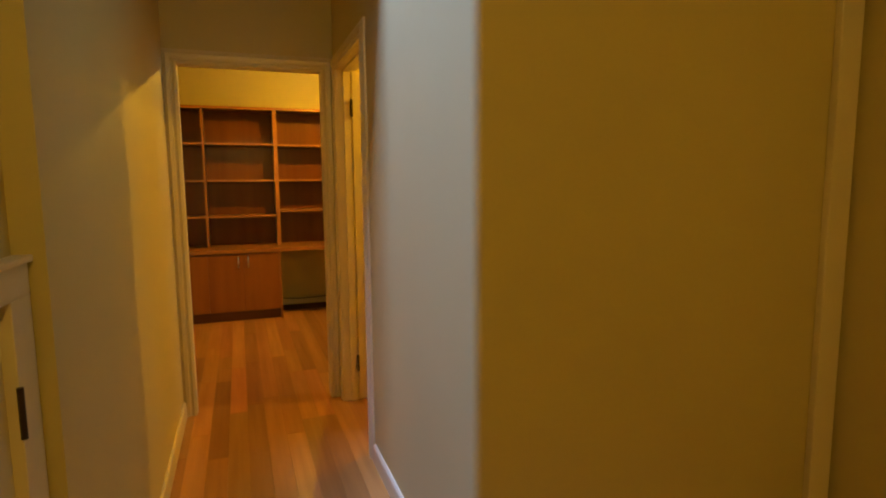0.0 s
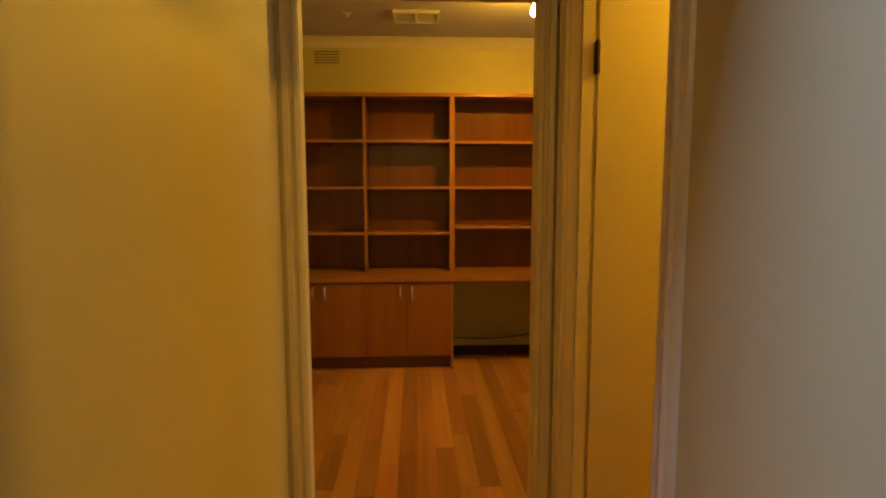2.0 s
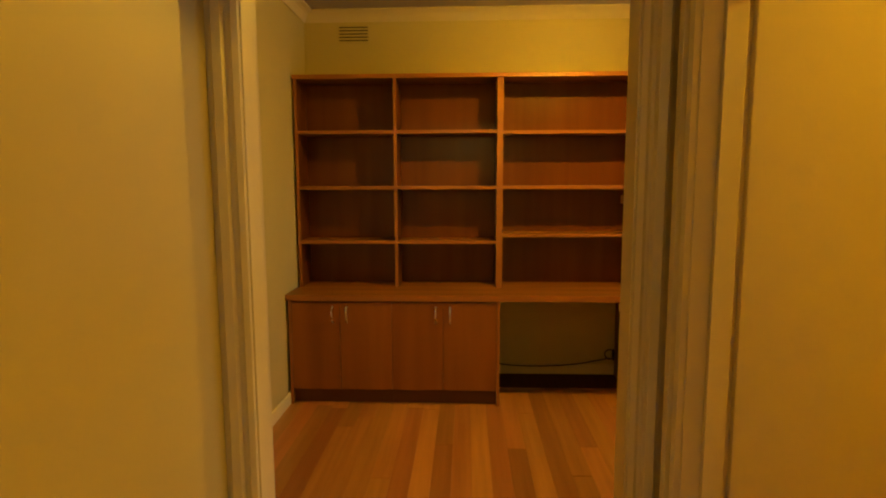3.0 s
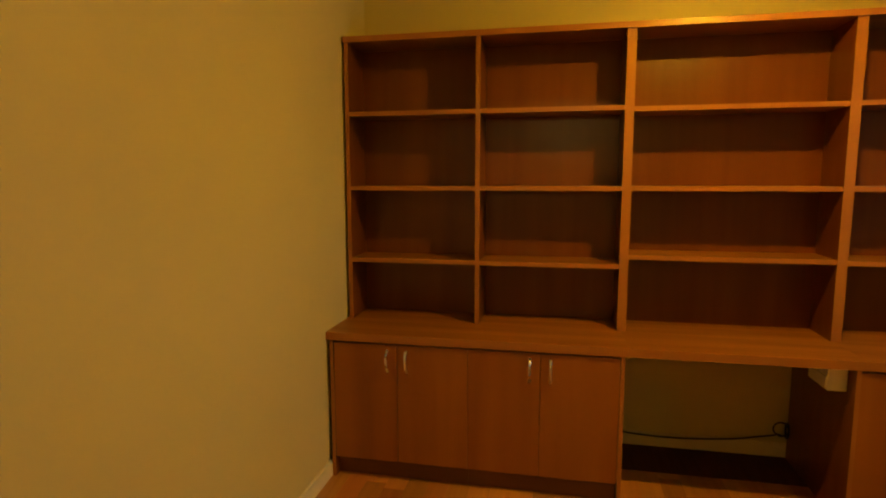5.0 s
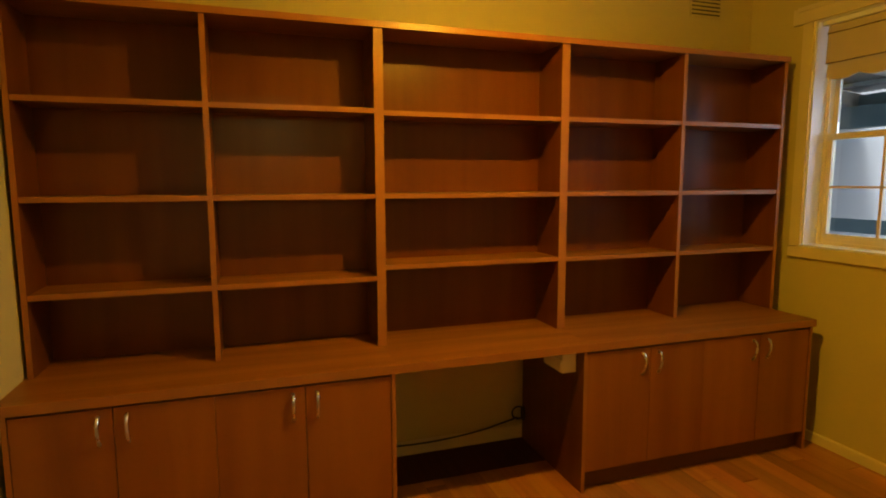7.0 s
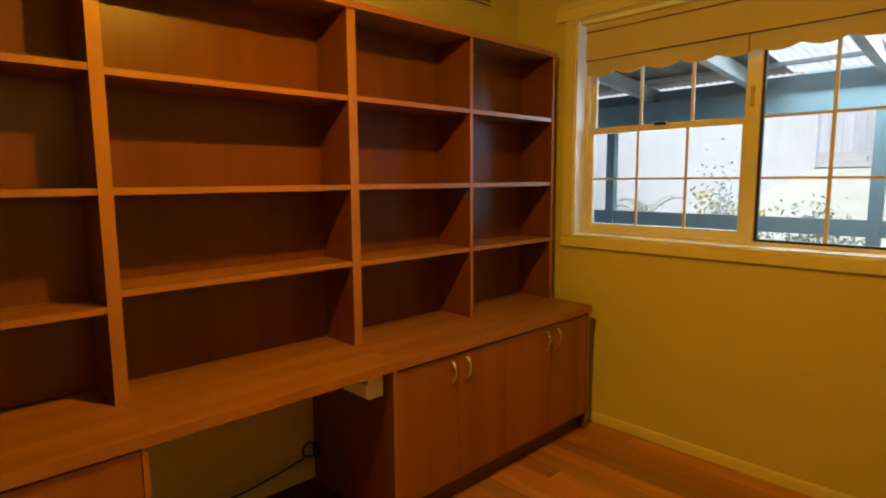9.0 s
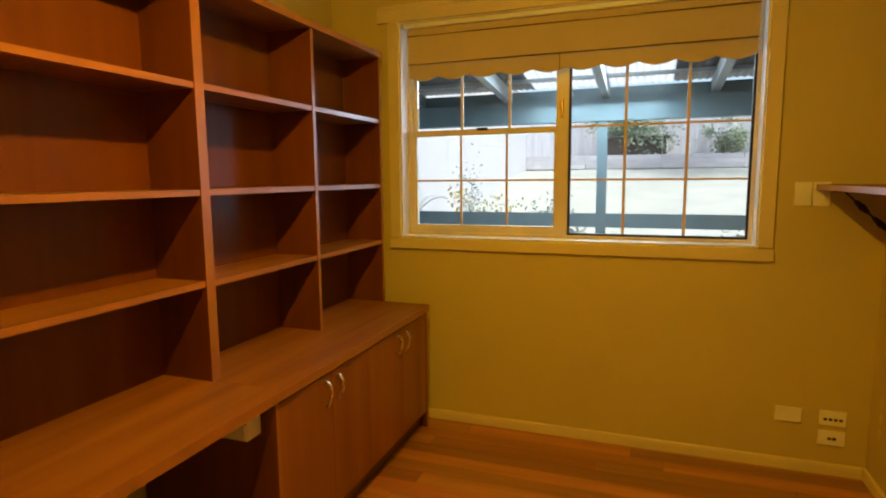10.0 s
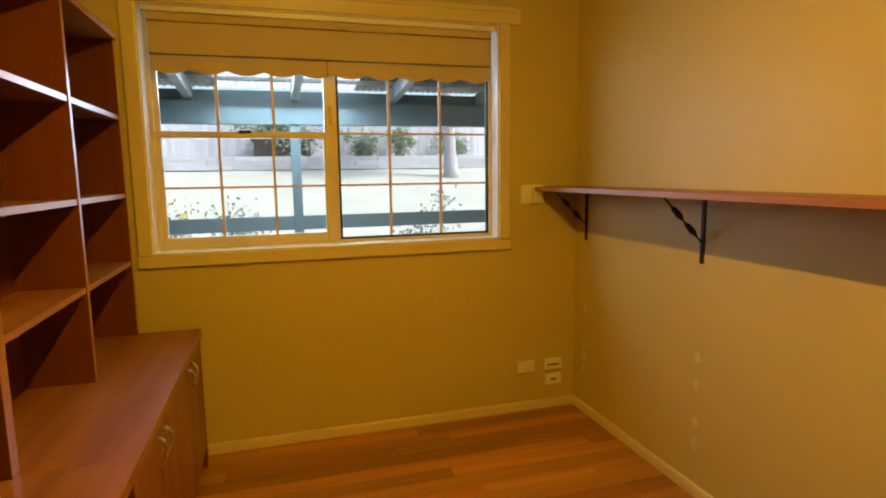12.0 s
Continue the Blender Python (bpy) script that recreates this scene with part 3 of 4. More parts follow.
for i, zs in enumerate(LEVELS):
    a, b = UPR[i][1], UPR[i + 1][0]
    part("back_panel", local(boxed(a, b, BK - 0.008, BK, 0.741, TOPZ - 0.028), CA), WOOD_SHADED, case)
    for z in zs:
        shelf_board("shelf", a + 0.0005, b - 0.0005, F + 0.004, BK - 0.008, z - 0.011, z + 0.011, case)
# rows of shelf pin holes in the middle bay
bm = bmesh.new()
for k in range(18):
    z = 0.86 + k * 0.064
    for y in (F + 0.045, BK - 0.05):
        box(bm, 1.9238, 1.9252, y - 0.0014, y + 0.0014, z - 0.0014, z + 0.0014)
tagged(part("pin_holes", local(bm, CA), BLACK, case), kind="stuff")

desk = thing("desk_top", "long cherry laminate worktop running across the cabinets", "desk top", at=(1.48, 6.86, 0.70))
DA = (1.48, 6.86, 0.70)
shelf_board("board", -0.398, 1.012, 6.530, YB - 0.002, 0.702, 0.740, desk, DA)
shelf_board("board", 1.0125, 1.940, 6.530, YB - 0.002, 0.702, 0.740, desk, DA)
shelf_board("board", 1.9405, 3.362, 6.530, YB - 0.002, 0.702, 0.740, desk, DA)


def handle(parent, x, z, front, at):
    """Bowed nickel bar handle, standing upright on a door's face."""
    pts = along((x, front, z + 0.052), (x, front - 0.001, z - 0.052), (x, front - 0.045, z + 0.050), (x, front - 0.026, z - 0.030), 10)
    bm = tube([tuple(p - c for p, c in zip(q, at)) for q in pts], [0.007, 0.0072, 0.0067, 0.006, 0.0057, 0.0055, 0.0053, 0.0052, 0.0052, 0.0056, 0.0066])
    return part("handle", bm, CHROME, parent, "brushed nickel bow handle", True)


def cabinet(x0, x1, mid, left_panel, right_panel):
    at = ((x0 + x1) / 2, 6.86, 0.0)
    c = thing("base_cabinet", "cherry laminate base cabinet with two doors under the worktop", "cabinet", "base cabinets under the worktop", at)
    f = 6.541
    for a, b, full in ((x0, x0 + 0.018, left_panel), (x1 - 0.018, x1, right_panel)):
        y0 = f - 0.004 if full else f + 0.022
        u = wood("side_panel", WOOD_SHADED, c, a, b, y0 + 0.0015, YB - 0.02, 0.0 if full else 0.10, 0.701, bevel=0, at=at)
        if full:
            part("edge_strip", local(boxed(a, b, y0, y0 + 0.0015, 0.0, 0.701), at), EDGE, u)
    part("carcass", local(boxed(x0 + 0.018, x1 - 0.018, f + 0.022, YB - 0.02, 0.10, 0.699), at), WOOD_SHADED, c)
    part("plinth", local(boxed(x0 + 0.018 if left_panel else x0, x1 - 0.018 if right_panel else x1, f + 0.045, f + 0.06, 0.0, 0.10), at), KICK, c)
    lo = x0 + (0.0195 if left_panel else 0.0003)
    hi = x1 - (0.0195 if right_panel else 0.0003)
    for a, b, hx in ((lo, mid - 0.0015, mid - 0.048), (mid + 0.0015, hi, mid + 0.046)):
        d = part("door", local(boxed(a, b, f, f + 0.018, 0.102, 0.690, bevel=0.0012), at), WOOD_F, c)
        handle(d, hx, 0.610, f, at)
    return c


cabinet(-0.382, 0.298, -0.043, True, False)
cabinet(0.2985, 1.002, 0.634, False, True)
cabinet(1.908, 2.613, 2.286, True, False)
cabinet(2.6135, 3.345, 2.982, False, True)

# thin dark slab: the worktop's shade put into the floor colour
setting("knee_space_shade", boxed(1.003, 1.907, 6.885, YB - 0.016, 0.0, 0.004, bevel=0.001), KNEE, "dark strip of floor with the worktop's shade painted in", "floor")

# power box and cable in the knee space
pb = thing("power_box", "ivory power box fixed under the worktop", "power box", at=(1.87, 6.68, 0.63))
PA = (1.87, 6.68, 0.63)
part("body", local(boxed(1.828, 1.905, 6.600, 6.775, 0.585, 0.690, bevel=0.006), PA), PLASTIC, pb)
part("cover", local(boxed(1.822, 1.83, 6.604, 6.771, 0.592, 0.645, bevel=0.003), PA), PLASTIC, pb)
part("lead", local(tube(along((1.826, 6.70, 0.66), (1.75, 6.66, 0.70), (1.80, 6.71, 0.665), (1.77, 6.68, 0.66), 8), 0.0035), PA), BLACK, pb)
pts = along((1.02, 7.150, 0.092), (1.70, 7.150, 0.105), (1.2, 7.15, 0.06), (1.5, 7.15, 0.07), 14) + along((1.70, 7.150, 0.105), (1.855, 7.15, 0.14), (1.75, 7.15, 0.12), (1.82, 7.15, 0.125), 6)[1:]
pts += [(1.865 + 0.036 * math.cos(a), 7.145 - 0.001 * k, 0.175 + 0.036 * math.sin(a)) for k, a in enumerate([-1.5 - 0.45 * j for j in range(16)])]
cable = tagged(part("cable", tube(pts, 0.005, sides=6), BLACK, None, "", True), "black power cable lying along the baseboard with a coil", "cable")
cl = tagged(part("cable_reel", tube([(1.888, 7.12 + 0.02 * math.sin(a), 0.175 + 0.04 * math.cos(a)) for a in [2 * math.pi * j / 20 for j in range(21)]], 0.006, sides=6), BLACK, None, "", True), "small black coil of cable hanging in the knee space", "cable")

# ---------------------------------------------------------------- wall shelf with iron brackets
ws = thing("wall_shelf", "long cherry laminate wall shelf on black iron brackets", "shelf", at=(2.35, 4.45, 1.41))
WA = (2.35, 4.45, 1.41)
b = wood("board", WOOD_H, ws, 1.228, 3.468, YD + 0.001, 4.597, 1.406, 1.430, at=WA, bevel=0.001)
part("edge_strip", local(boxed(1.228, 3.468, 4.597, 4.5985, 1.406, 1.430), WA), EDGE, b)


def bracket(x):
    br = part("bracket", local(boxed(x - 0.010, x + 0.010, YD, YD + 0.007, 1.100, 1.4055, bevel=0.001), WA), IRON, ws, "black wrought iron bracket with twisted brace")
    part("arm", local(boxed(x - 0.010, x + 0.010, YD + 0.007, 4.560, 1.3985, 1.4055, bevel=0.001), WA), IRON, br)
    p, q = Vector((x, 4.515, 1.397)), Vector((x, YD + 0.006, 1.193))
    n, pts, rad = 48, [], []
    for i in range(n + 1):
        t = i / n
        pts.append(tuple(p.lerp(q, t) - Vector(WA)))
        rad.append(0.0045)
    part("brace", tube(pts, rad, sides=6), IRON, br)
    for c in (0.33, 0.69):
        bm = bmesh.new()
        for s in range(4):
            wire = []
            for i in range(13):
                t = i / 12
                r = 0.0078 * math.sin(math.pi * t) ** 0.7 + 0.0015
                a = s * math.pi / 2 + t * 3.2
                d = (q - p).normalized()
                u = Vector((1, 0, 0))
                v = d.cross(u)
                wire.append(tuple(p.lerp(q, c + (t - 0.5) * 0.25) + r * (math.cos(a) * u + math.sin(a) * v) - Vector(WA)))
            tube(wire, 0.0058, bm, 6)
        part("twist", bm, IRON, br)
    for z in (1.125, 1.37):
        part("screw", local(tube([(x, YD + 0.006, z), (x, YD + 0.0095, z)], 0.0045, sides=8), WA), IRON, br)


for x in (1.365, 2.355, 3.345):
    bracket(x)

# filler spots where old fixings were
spots = tagged(new("filler_patches"), "small pale filler patches on the cream wall", "wall patch", "", "structure")
for x, zs in ((2.355, (0.66, 0.53, 0.35, 0.245)), (3.345, (0.67, 0.43, 0.36, 0.29))):
    for k, z in enumerate(zs):
        bm = bmesh.new()
        ring = [bm.verts.new((x + (0.020 + 0.009 * noise.noise((x * 3, z * 9, j))) * math.cos(2 * math.pi * j / 14), YD + 0.0012, z + (0.026 + 0.012 * noise.noise((z * 5, x, j * 0.7))) * math.sin(2 * math.pi * j / 14))) for j in range(14)]
        face = bm.faces.new(ring)
        bmesh.ops.extrude_face_region(bm, geom=[face])
        bmesh.ops.translate(bm, vec=(0, -0.001, 0), verts=ring)
        part("patch", bm, FILLER, spots)


# ---------------------------------------------------------------- switches and sockets on the window wall
def plate(name, label, category, y, z, w, h, rockers, group=""):
    p = thing(name, label, category, group, (XR, y, z))
    part("plate", boxed(-0.010, 0, -w / 2, w / 2, -h / 2, h / 2, bevel=0.003), PLASTIC, p)
    for dy, dz, a, b, mat in rockers:
        part("rocker" if mat is PLASTIC else "socket_slot", boxed(-0.0135, -0.0095, dy - a, dy + a, dz - b, dz + b, bevel=0.001), mat, p)
    return p


plate("light_switch", "ivory plastic light switch beside the window", "light switch", 4.650, 1.384, 0.072, 0.115, ((0.0, 0.0, 0.009, 0.016, PLASTIC),))
plate("blank_plate", "ivory blank cover plate beside the light switch", "wall plate", 4.574, 1.384, 0.072, 0.115, ())
plate("power_socket", "ivory double power socket low on the wall", "power socket", 4.648, 0.287, 0.115, 0.075, ((0.03, 0.018, 0.008, 0.008, PLASTIC), (-0.03, 0.018, 0.008, 0.008, PLASTIC)), "sockets low on the window wall")
plate("data_socket", "ivory plate with four dark data ports", "data socket", 4.457, 0.290, 0.115, 0.075, tuple((d, -0.006, 0.007, 0.006, DARK) for d in (-0.033, -0.011, 0.011, 0.033)), "sockets low on the window wall")
plate("phone_socket", "ivory plate with two dark phone ports", "phone socket", 4.457, 0.188, 0.115, 0.075, tuple((d, -0.002, 0.008, 0.006, DARK) for d in (-0.010, 0.010)), "sockets low on the window wall")


# ---------------------------------------------------------------- vents, ceiling fittings
def wall_vent(x):
    v = thing("wall_vent", "cream plaster wall vent with level slots", "vent", "vents high on the back wall", (x, YB, 2.54))
    part("plate", boxed(-0.115, 0.115, -0.006, 0, -0.065, 0.065, bevel=0.002), CREAM, v)
    for k in range(5):
        z = -0.046 + k * 0.023
        part("slot", boxed(-0.105, 0.105, -0.0075, -0.0055, z - 0.004, z + 0.004), DARK, v)
        part("lip", boxed(-0.107, 0.107, -0.011, -0.0055, z + 0.004, z + 0.009, bevel=0.001), CREAM, v)


wall_vent(-0.037), wall_vent(3.11)

cv = thing("ceiling_vent", "square ceiling air vent with two banks of slats", "vent", at=(0.725, 6.52, CEILING))
part("backing", boxed(-0.155, 0.155, -0.125, 0.125, -0.004, -0.001), DARK, cv)
for args in ((-0.17, 0.17, -0.14, -0.118, -0.022, 0.0), (-0.17, 0.17, 0.118, 0.14, -0.022, 0.0), (-0.17, -0.148, -0.118, 0.118, -0.022, 0.0), (0.148, 0.17, -0.118, 0.118, -0.022, 0.0), (-0.010, 0.010, -0.118, 0.118, -0.020, 0.0)):
    part("frame_bar", boxed(*args, bevel=0.003), VENT, cv)
for cx in (-0.079, 0.079):
    for k in range(7):
        y = -0.10 + k * 0.033
        bm = boxed(cx - 0.067, cx + 0.067, -0.013, 0.013, -0.001, 0.001)
        bmesh.ops.rotate(bm, cent=(0, 0, 0), matrix=Matrix.Rotation(radians(38), 3, "X"), verts=bm.verts)
        bmesh.ops.translate(bm, vec=(0, y, -0.012), verts=bm.verts)
        part("slat", bm, VENT, cv)
sd = thing("ceiling_hook", "small cream fitting on the ceiling", "ceiling fitting", at=(0.22, 6.48, CEILING))
part("cap", lathe([(0.0, 0.0), (0.03, 0.0), (0.03, -0.006), (0.014, -0.012), (0.010, -0.03), (0.0, -0.032)], 16), VENT, sd)


def bulb_light(name, label, at, drop):
    """Bulb in a batten holder under the ceiling; the bulb's middle is at the given place."""
    b = thing(name, label, "ceiling light", "", at)
    h = CEILING - at[2]
    part("rose", lathe([(0.0, h), (0.05, h), (0.05, h - 0.012), (0.03, h - 0.022), (0.012, h - 0.026), (0.0, h - 0.026)]), WHITE, b, "", True)
    part("holder", lathe([(0.0, h - 0.02), (0.019, h - 0.02), (0.021, 0.06), (0.017, 0.055), (0.0, 0.055)]), WHITE, b, "", True)
    g = part("bulb", lathe([(0.0, 0.062), (0.013, 0.060), (0.016, 0.040), (0.027, 0.016), (0.030, -0.004), (0.025, -0.022), (0.013, -0.034), (0.0, -0.037)]), GLOW, b, "glowing warm light bulb", True)
    g.visible_shadow = False


bulb_light("ceiling_light", "glowing warm bulb in a white ceiling holder in the study", BULB, 0.2)
bulb_light("ceiling_light", "glowing warm bulb in the side room", SIDE_BULB, 0.2)
bulb_light("ceiling_light", "unseen warm bulb in a white holder, added to light the lobby", LOBBY_BULB, 0.2)

# ---------------------------------------------------------------- verandah and garden
G0 = -0.45     # garden level at the house


def ground_height(x, y):
    rise = min(1.0, max(0.0, (x - 8.2) / 11.8))
    h = G0 - 0.02 + (1.72 - G0) * rise ** 0.8 + 0.05 * noise.noise((x * 0.5, y * 0.5, 0))
    return h


bm = bmesh.new()
xs = [-2000, -400, -60, -12, -2, 1.0, WX + 0.02, 5.0, 6.5, 7.6] + [8.2 + 0.6 * k for k in range(21)] + [22, 26, 34, 60, 150, 600, 2000]
ys = [-2000, -500, -120, -50, -30, -22, -16] + [-12 + 1.2 * k for k in range(24)] + [20, 28, 45, 120, 500, 2000]
grid = [[bm.verts.new((x, y, ground_height(x, y) if x < 20.5 else 1.75)) for y in ys] for x in xs]
for i in range(len(xs) - 1):
    for j in range(len(ys) - 1):
        bm.faces.new((grid[i][j], grid[i + 1][j], grid[i + 1][j + 1], grid[i][j + 1]))
setting("ground", bm, LAWN, "pale dry lawn rising away from the house", "lawn", True)
setting("garden_path", boxed(WX + 0.02, 8.0, -6, 14, G0 - 0.1, G0 + 0.04), PAVING, "pale gravel strip beside the verandah", "path")

ver = thing("verandah", "grey-green timber verandah with a translucent corrugated roof", "verandah", at=(7.25, 5.87, G0))
VA = (7.25, 5.87, G0)


def vpart(name, mat, *b, bevel=0.004):
    return part(name, local(boxed(*b, bevel=bevel), VA), mat, ver)


for y in (0.3, 3.08, 5.87, 8.66):
    vpart("post", SAGE, 7.20, 7.30, y - 0.055, y + 0.055, G0 + 0.03, 2.12)
vpart("beam", SAGE, 7.185, 7.315, -4, 9.44, 2.105, 2.36)
vpart("fascia", SAGE, 7.33, 7.36, -4, 9.44, 2.25, 2.50)
vpart("rail", SAGE, 7.21, 7.25, -4, 9.4, 0.88, 1.045)
for k in range(11):
    y = -2.2 + 1.15 * k
    bm = boxed(-1.95, 1.95, -0.042, 0.042, -0.075, 0.075, bevel=0.003)
    bmesh.ops.rotate(bm, cent=(0, 0, 0), matrix=Matrix.Rotation(radians(5.0), 3, "Y"), verts=bm.verts)
    bmesh.ops.translate(bm, vec=(5.55, y, 2.60), verts=bm.verts)
    part("rafter", local(bm, VA), RAFTER, ver)
for x in (4.6, 5.9, 7.0):
    z = 2.70 - (x - 5.55) * math.tan(radians(5.0))
    vpart("purlin", RAFTER, x - 0.03, x + 0.03, -4, 9.44, z - 0.02, z + 0.02)


def corrugated(y0, y1, mat, name):
    bm, prev = bmesh.new(), None
    n = int((y1 - y0) / 0.02)
    for i in range(n + 1):
        y = y0 + (y1 - y0) * i / n
        dz = 0.009 * math.sin(2 * math.pi * y / 0.076)
        cur = [bm.verts.new((x, y, 2.735 - (x - 5.55) * math.tan(radians(5.0)) + dz)) for x in (3.66, 7.55)]
        if prev:
            bm.faces.new((prev[0], prev[1], cur[1], cur[0]))
        prev = cur
    return part(name, local(bm, VA), mat, ver, "", True)


corrugated(-4, 5.12, TIN, "roof_sheet")
corrugated(5.12, 6.72, ROOFING, "clear_roof_sheet")
corrugated(6.72, 9.44, TIN, "roof_sheet")
setting("outer_wall", boxed(WX, WX + 0.012, -6, YD + 0.2, G0 - 0.1, 2.9), RENDER_WALL, "plain outer wall of the house", "wall")
bm = boxed(WX, WX + 0.012, 7.0, 14, G0 - 0.1, 2.9)
setting("outer_wall_far", bm, RENDER_WALL, "plain outer wall of the house", "wall")

# white rendered neighbour wall
nb = thing("garden_wall", "white rendered wall along the side of the garden", "garden wall", at=(14, 9.5, 0))
part("panel", local(boxed(6.4, 20.2, 9.45, 9.65, -0.6, 4.2), (14, 9.5, 0)), RENDER_WALL, nb)
part("coping", local(boxed(6.36, 20.24, 9.40, 9.70, 4.2, 4.28, bevel=0.01), (14, 9.5, 0)), RENDER_WALL, nb)

# retaining wall of sleepers at the top of the lawn
ret = thing("retaining_wall", "grey timber sleeper retaining wall behind the lawn", "retaining wall", at=(20.3, 0, 1.7))
sleeper = mesh_of("sleeper", boxed(-0.06, 0.06, -1.19, 1.19, -0.072, 0.072, bevel=0.008), STONE)
for r in range(3):
    for k in range(13):
        s = new("sleeper", sleeper)
        s.parent = ret
        s.location = (0.02 * r, -13 + 2.4 * k + 0.8 * (r % 2), 0.10 + 0.15 * r)
# paling fence
fen = thing("paling_fence", "weathered grey timber paling fence behind the garden", "fence", at=(22.0, 0, 2.1))
pale = mesh_of("paling", boxed(-0.01, 0.01, -0.072, 0.072, 0, 1.35, bevel=0.003), FENCE)
for k in range(170):
    o = new("paling", pale)
    o.parent = fen
    o.location = (0.012 * (k % 2), -14 + 0.152 * k, 0.01 * noise.noise((k * 0.7, 0, 0)))
for z in (0.25, 1.1):
    part("rail", boxed(0.024, 0.07, -14.1, 11.9, z - 0.04, z + 0.04), FENCE, fen)
bm = boxed(20.4, 22.5, -14, 12, 1.7, 2.12)
setting("garden_terrace", bm, PAVING, "raised bed between retaining wall and fence", "garden bed")
shed = thing("garden_shed", "dark low shed behind the garden fence", "shed", at=(21.4, 5.8, 2.12))
part("wall", boxed(-0.4, 0.4, -0.95, 0.95, 0.0, 0.62), SHED, shed)
part("roof", boxed(-0.5, 0.5, -1.05, 1.05, 0.62, 0.70, bevel=0.01), SHED, shed)


def leaf_cloud(n, size, spread, seed, narrow=0.45):
    """Many small folded leaves scattered through uneven clumps."""
    rnd = random.Random(seed)
    bm = bmesh.new()
    clumps = [(Vector((rnd.gauss(0, 0.45) * spread[0], rnd.gauss(0, 0.45) * spread[1], rnd.gauss(0, 0.4) * spread[2])), rnd.uniform(0.15, 0.38)) for _ in range(14)]
    for _ in range(n):
        c, r = rnd.choice(clumps)
        p = c + Vector((rnd.gauss(0, r * spread[0]), rnd.gauss(0, r * spread[1]), rnd.gauss(0, r * spread[2])))
        d = Vector((rnd.gauss(0, 1), rnd.gauss(0, 1), rnd.gauss(0.2, 0.7))).normalized()
        w = d.cross(Vector((rnd.gauss(0, 1), rnd.gauss(0, 1), rnd.gauss(0, 1)))).normalized() * size * narrow * 0.5
        up = d.cross(w).normalized() * size * 0.08
        s = size * rnd.uniform(0.6, 1.3)
        a, b_, c1, c2 = bm.verts.new(p), bm.verts.new(p + d * s), bm.verts.new(p + d * s * 0.5 + w + up), bm.verts.new(p + d * s * 0.5 - w + up)
        bm.faces.new((a, c1, b_)), bm.faces.new((a, b_, c2))
    return bm


def shrub(label, at, n, size, spread, seed, mat, stem=True, flowers=0):
    s = thing("shrub", label, "shrub", "garden shrubs", at)
    rnd = random.Random(seed)
    bm = bmesh.new()
    for k in range(6):
        a = rnd.uniform(0, 6.28)
        tip = (math.cos(a) * spread[0] * 0.6, math.sin(a) * spread[1] * 0.6, spread[2] * rnd.uniform(0.8, 1.5))
        tube(along((0, 0, 0), tip, (0, 0, tip[2] * 0.4), (tip[0] * 0.5, tip[1] * 0.5, tip[2] * 0.7), 5), [0.02, 0.017, 0.014, 0.011, 0.008, 0.005], bm, 5)
    part("stems", bm, BARK, s)
    bm = leaf_cloud(n, size, spread, seed)
    bmesh.ops.translate(bm, vec=(0, 0, spread[2]), verts=bm.verts)
    part("foliage", bm, mat, s)
    if flowers:
        bm = leaf_cloud(flowers, size * 0.8, spread, seed + 5, 0.9)
        bmesh.ops.translate(bm, vec=(0, 0, spread[2] * 1.15), verts=bm.verts)
        part("blossom", bm, FLOWER, s)


shrub("silvery open shrub beside the verandah rail", (8.9, 6.62, ground_height(8.9, 6.62)), 1300, 0.09, (0.40, 0.40, 0.72), 3, LEAF2)
shrub("low blue-grey shrub beside the lawn", (8.8, 4.05, ground_height(8.8, 4.05)), 1200, 0.08, (0.4, 0.55, 0.62), 4, LEAF2)
shrub("yellow flowering shrub at the foot of the white wall", (9.5, 8.15, ground_height(9.5, 8.15)), 700, 0.08, (0.38, 0.42, 0.70), 5, LEAF2, True, 220)
shrub("small yellow flowering shrub beside the lawn", (9.0, 7.55, ground_height(9.0, 7.55)), 520, 0.08, (0.32, 0.30, 0.72), 6, LEAF2, True, 170)
shrub("bare twiggy shrub against the white wall", (11.0, 8.6, ground_height(11.0, 8.6)), 140, 0.06, (0.16, 0.20, 0.80), 13, LEAF2)
shrub("dense green shrub overhanging the dark shed", (21.2, 6.1, 2.12), 2600, 0.16, (0.45, 1.2, 0.92), 7, LEAF)
shrub("green shrub against the paling fence", (21.3, 2.9, 2.1), 1300, 0.14, (0.4, 0.55, 0.55), 8, LEAF)
shrub("green shrub against the paling fence", (21.3, 1.5, 2.1), 1300, 0.14, (0.4, 0.45, 0.6), 9, LEAF)
shrub("green shrub against the paling fence", (21.3, -0.6, 2.1), 1300, 0.14, (0.4, 0.6, 0.55), 10, LEAF)

# cycad with arching fronds
cy = thing("cycad", "small cycad with arching blue-green fronds", "plant", at=(8.6, 8.86, ground_height(8.6, 8.86)))
part("trunk", lathe([(0.0, 0.0), (0.09, 0.0), (0.11, 0.1), (0.10, 1.05), (0.06, 1.12), (0.0, 1.13)], 12), BARK, cy)
rnd = random.Random(12)
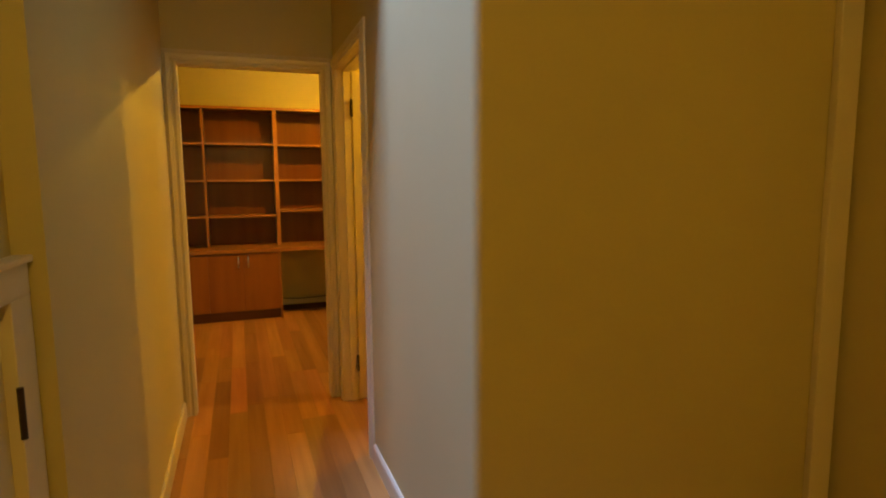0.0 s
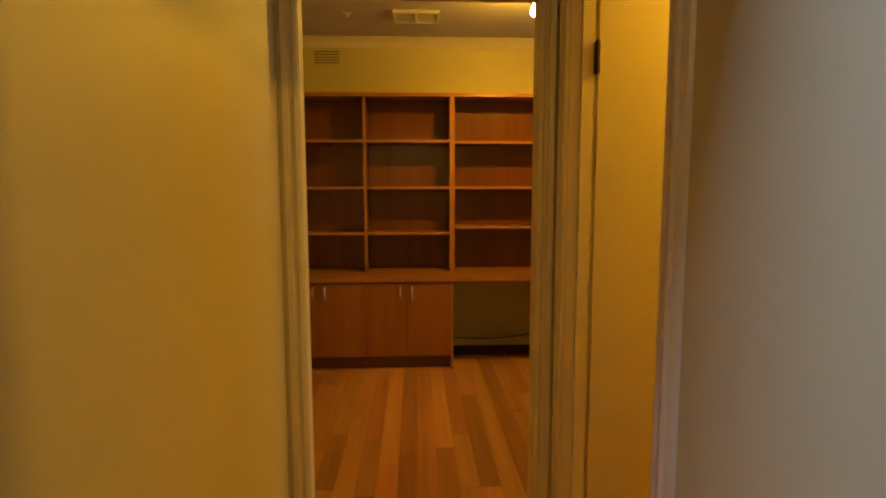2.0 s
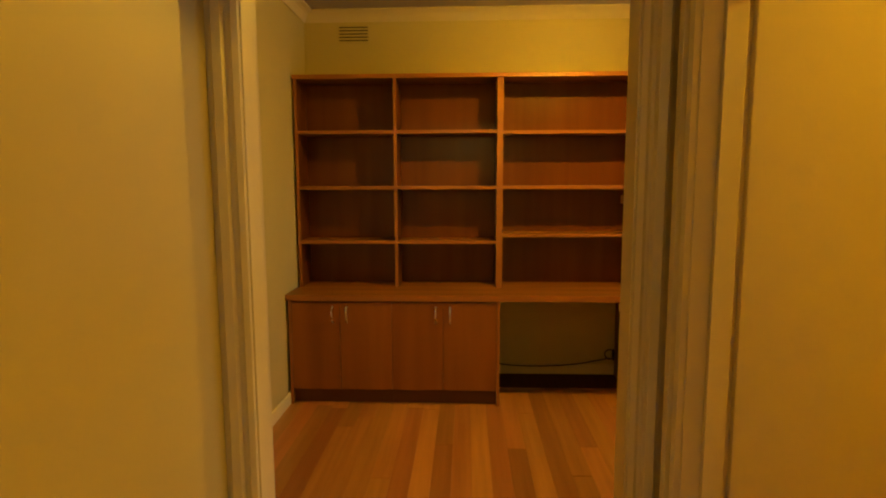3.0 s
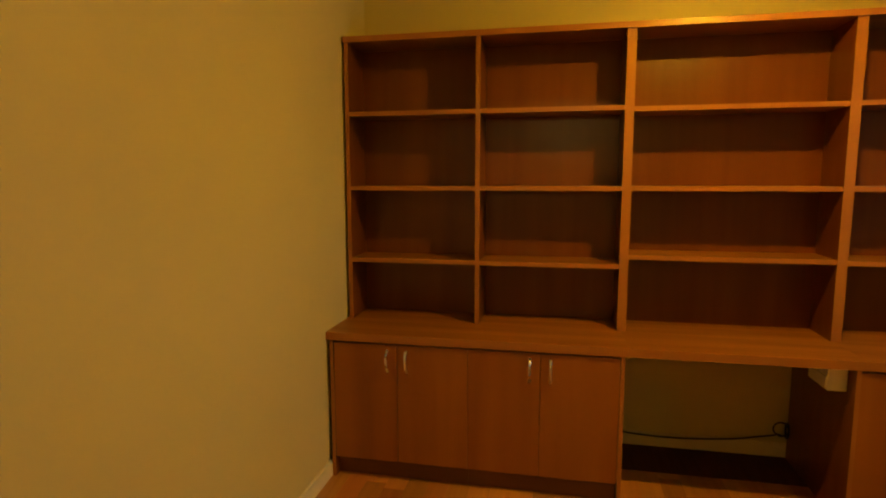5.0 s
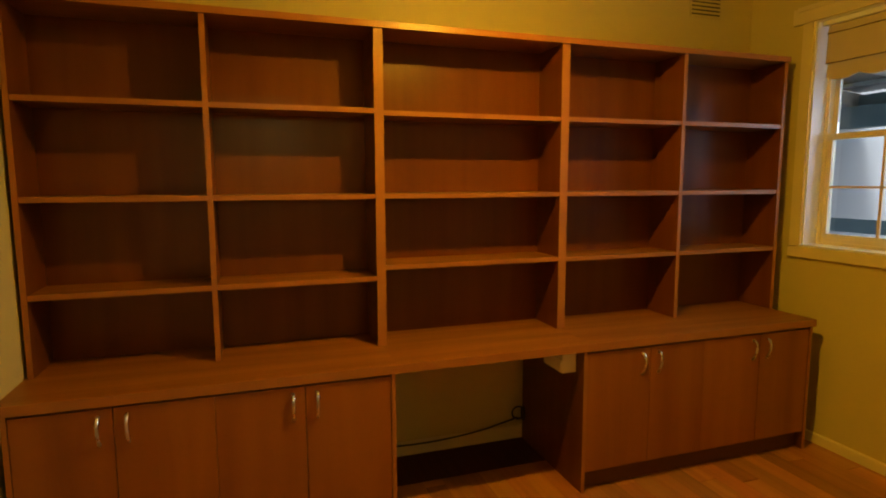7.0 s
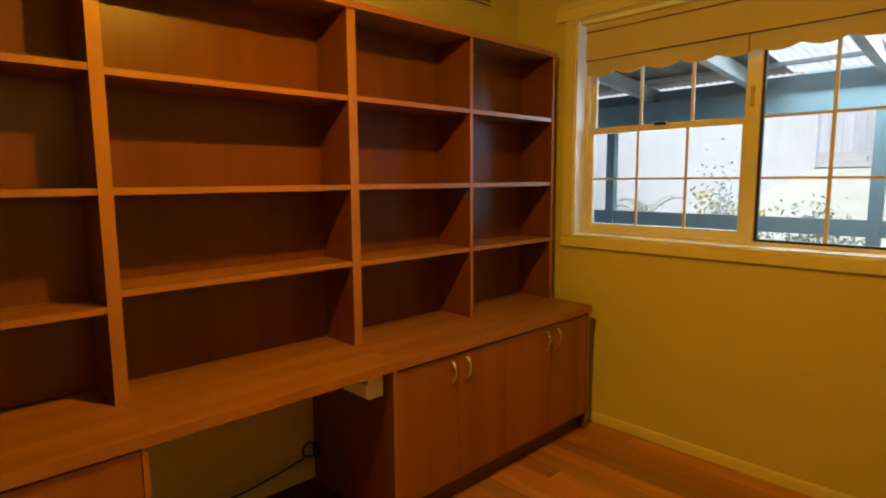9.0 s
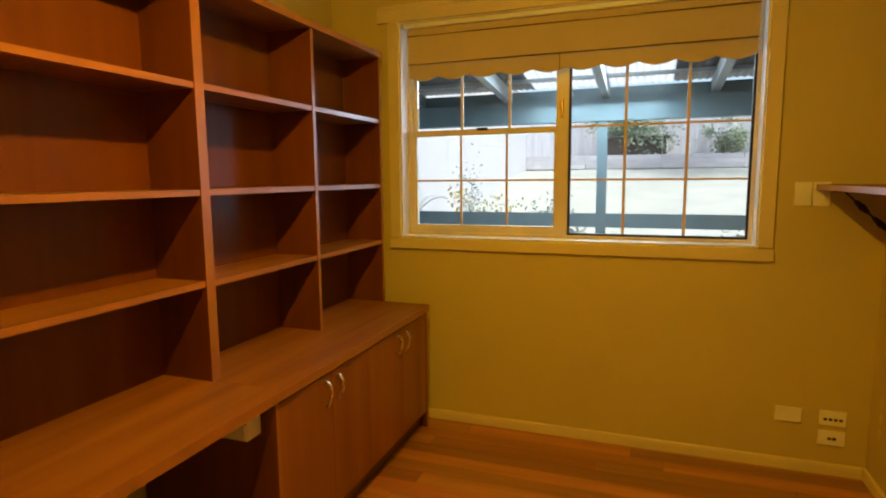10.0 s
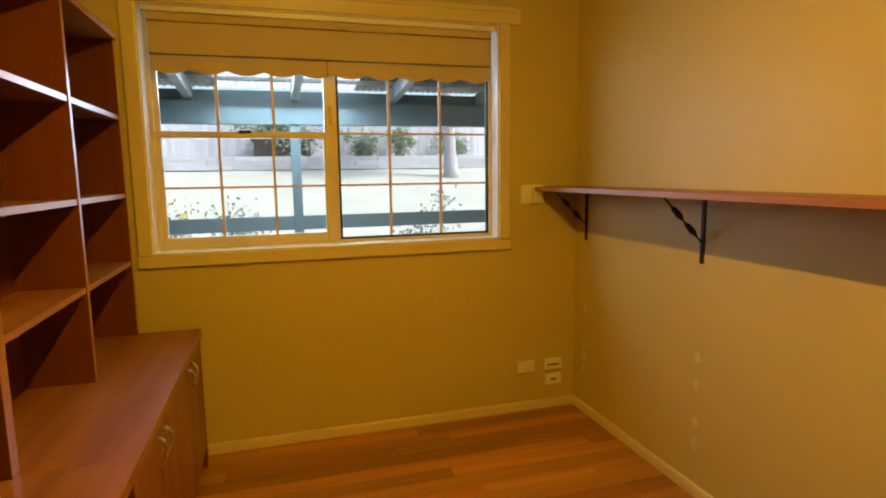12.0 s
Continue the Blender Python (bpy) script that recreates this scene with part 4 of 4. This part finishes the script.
for k in range(15):
    a, lift = 2 * math.pi * k / 15 + rnd.uniform(-0.1, 0.1), rnd.uniform(0.25, 0.6)
    bm, pts = bmesh.new(), []
    for i in range(13):
        t = i / 12
        r = 0.55 * t
        pts.append(Vector((math.cos(a) * r, math.sin(a) * r, 1.1 + lift * t * 1.6 - 0.55 * t * t)))
    tube(pts, 0.006, bm, 4)
    side = Vector((-math.sin(a), math.cos(a), 0))
    for i in range(1, 13):
        for s in (-1, 1):
            p, q = pts[i], pts[i] + side * s * 0.13 * math.sin(math.pi * (0.12 + 0.8 * i / 12)) + Vector((0, 0, 0.03))
            d = (pts[i] - pts[i - 1]) * 0.35
            bm.faces.new((bm.verts.new(p), bm.verts.new(p + d), bm.verts.new(q + d * 0.6)))
    part("frond", bm, LEAF2, cy)

# gum tree with a pale trunk
tree = thing("tree", "tall tree with a pale thick trunk on the lawn", "tree", at=(18.2, 0.55, ground_height(18.2, 0.55)))
part("trunk", tube([(0, 0, -0.2), (0, 0.0, 0.25), (0.02, 0.02, 0.8), (0.0, 0.05, 1.6), (0.05, 0.1, 2.6), (0.0, 0.2, 4.0)], [0.36, 0.24, 0.20, 0.19, 0.17, 0.13], None, 14), BARK, tree, "", True)
bm = bmesh.new()
for k in range(6):
    a = k * 1.05
    tube(along((0, 0.1, 2.4 + 0.25 * k), (math.cos(a) * 1.6, 0.2 + math.sin(a) * 1.6, 4.6 + 0.2 * k), (math.cos(a) * 0.3, math.sin(a) * 0.3, 3.0 + 0.25 * k), (math.cos(a) * 1.2, math.sin(a) * 1.2, 3.8 + 0.2 * k), 6), [0.08, 0.07, 0.06, 0.05, 0.04, 0.03, 0.02], bm, 6)
part("limbs", bm, BARK, tree)
bm = leaf_cloud(5000, 0.2, (1.7, 1.7, 1.1), 21)
bmesh.ops.translate(bm, vec=(0, 0.2, 5.2), verts=bm.verts)
part("crown", bm, LEAF, tree)

# ---------------------------------------------------------------- floor boards
floor = setting("floor", boxed(0.06 - 0.5, 4.0, -1.72, YB + 0.02, -0.12, -0.021), SUBFLOOR, "polished hardwood strip floor with warm varied boards", "floor")


rnd = random.Random(4)
W = 0.101
meshes = {}


def board_mesh(length):
    if length not in meshes:
        meshes[length] = mesh_of("floorboard", boxed(-W / 2 + 0.0003, W / 2 - 0.0003, -length / 2 + 0.0006, length / 2 - 0.0006, -0.02, 0.0), BOARD)
    return meshes[length]


rest = bmesh.new()
for i in range(int((XR - XL) / W) + 1):  # boards run on from the hall through the doorway into the study
    x = XL + W * (i + 0.5)
    y0 = 1.775 if HL - 0.05 < x < HR + 0.05 else YD - 0.17
    y = y0 - rnd.uniform(0, 1.0)
    while y < YB:
        length = rnd.choice((0.6, 0.9, 1.2, 1.5, 1.8, 2.4))
        a, c = max(y, y0), min(y + length, YB)
        if c - a > 0.02:
            o = new("floorboard", board_mesh(round(c - a, 2)))
            o.parent = floor
            o.location = (x, (a + c) / 2, 0.0)
        y += length
# remaining boards in the hall and the side room
for i in range(24):
    x = 0.19 + W * i
    for a, c in ((-1.6, 0.1), (0.1, 1.774)):
        box(rest, x, x + W - 0.0016, a, c - 0.0012, -0.02, 0.0)
for i in range(24):
    x = HR + 0.002 + W * i
    box(rest, x, x + W - 0.0016, 2.01, YH - 0.001, -0.02, -0.0004)
tagged(part("hall_boards", rest, BOARD, floor), kind="stuff")
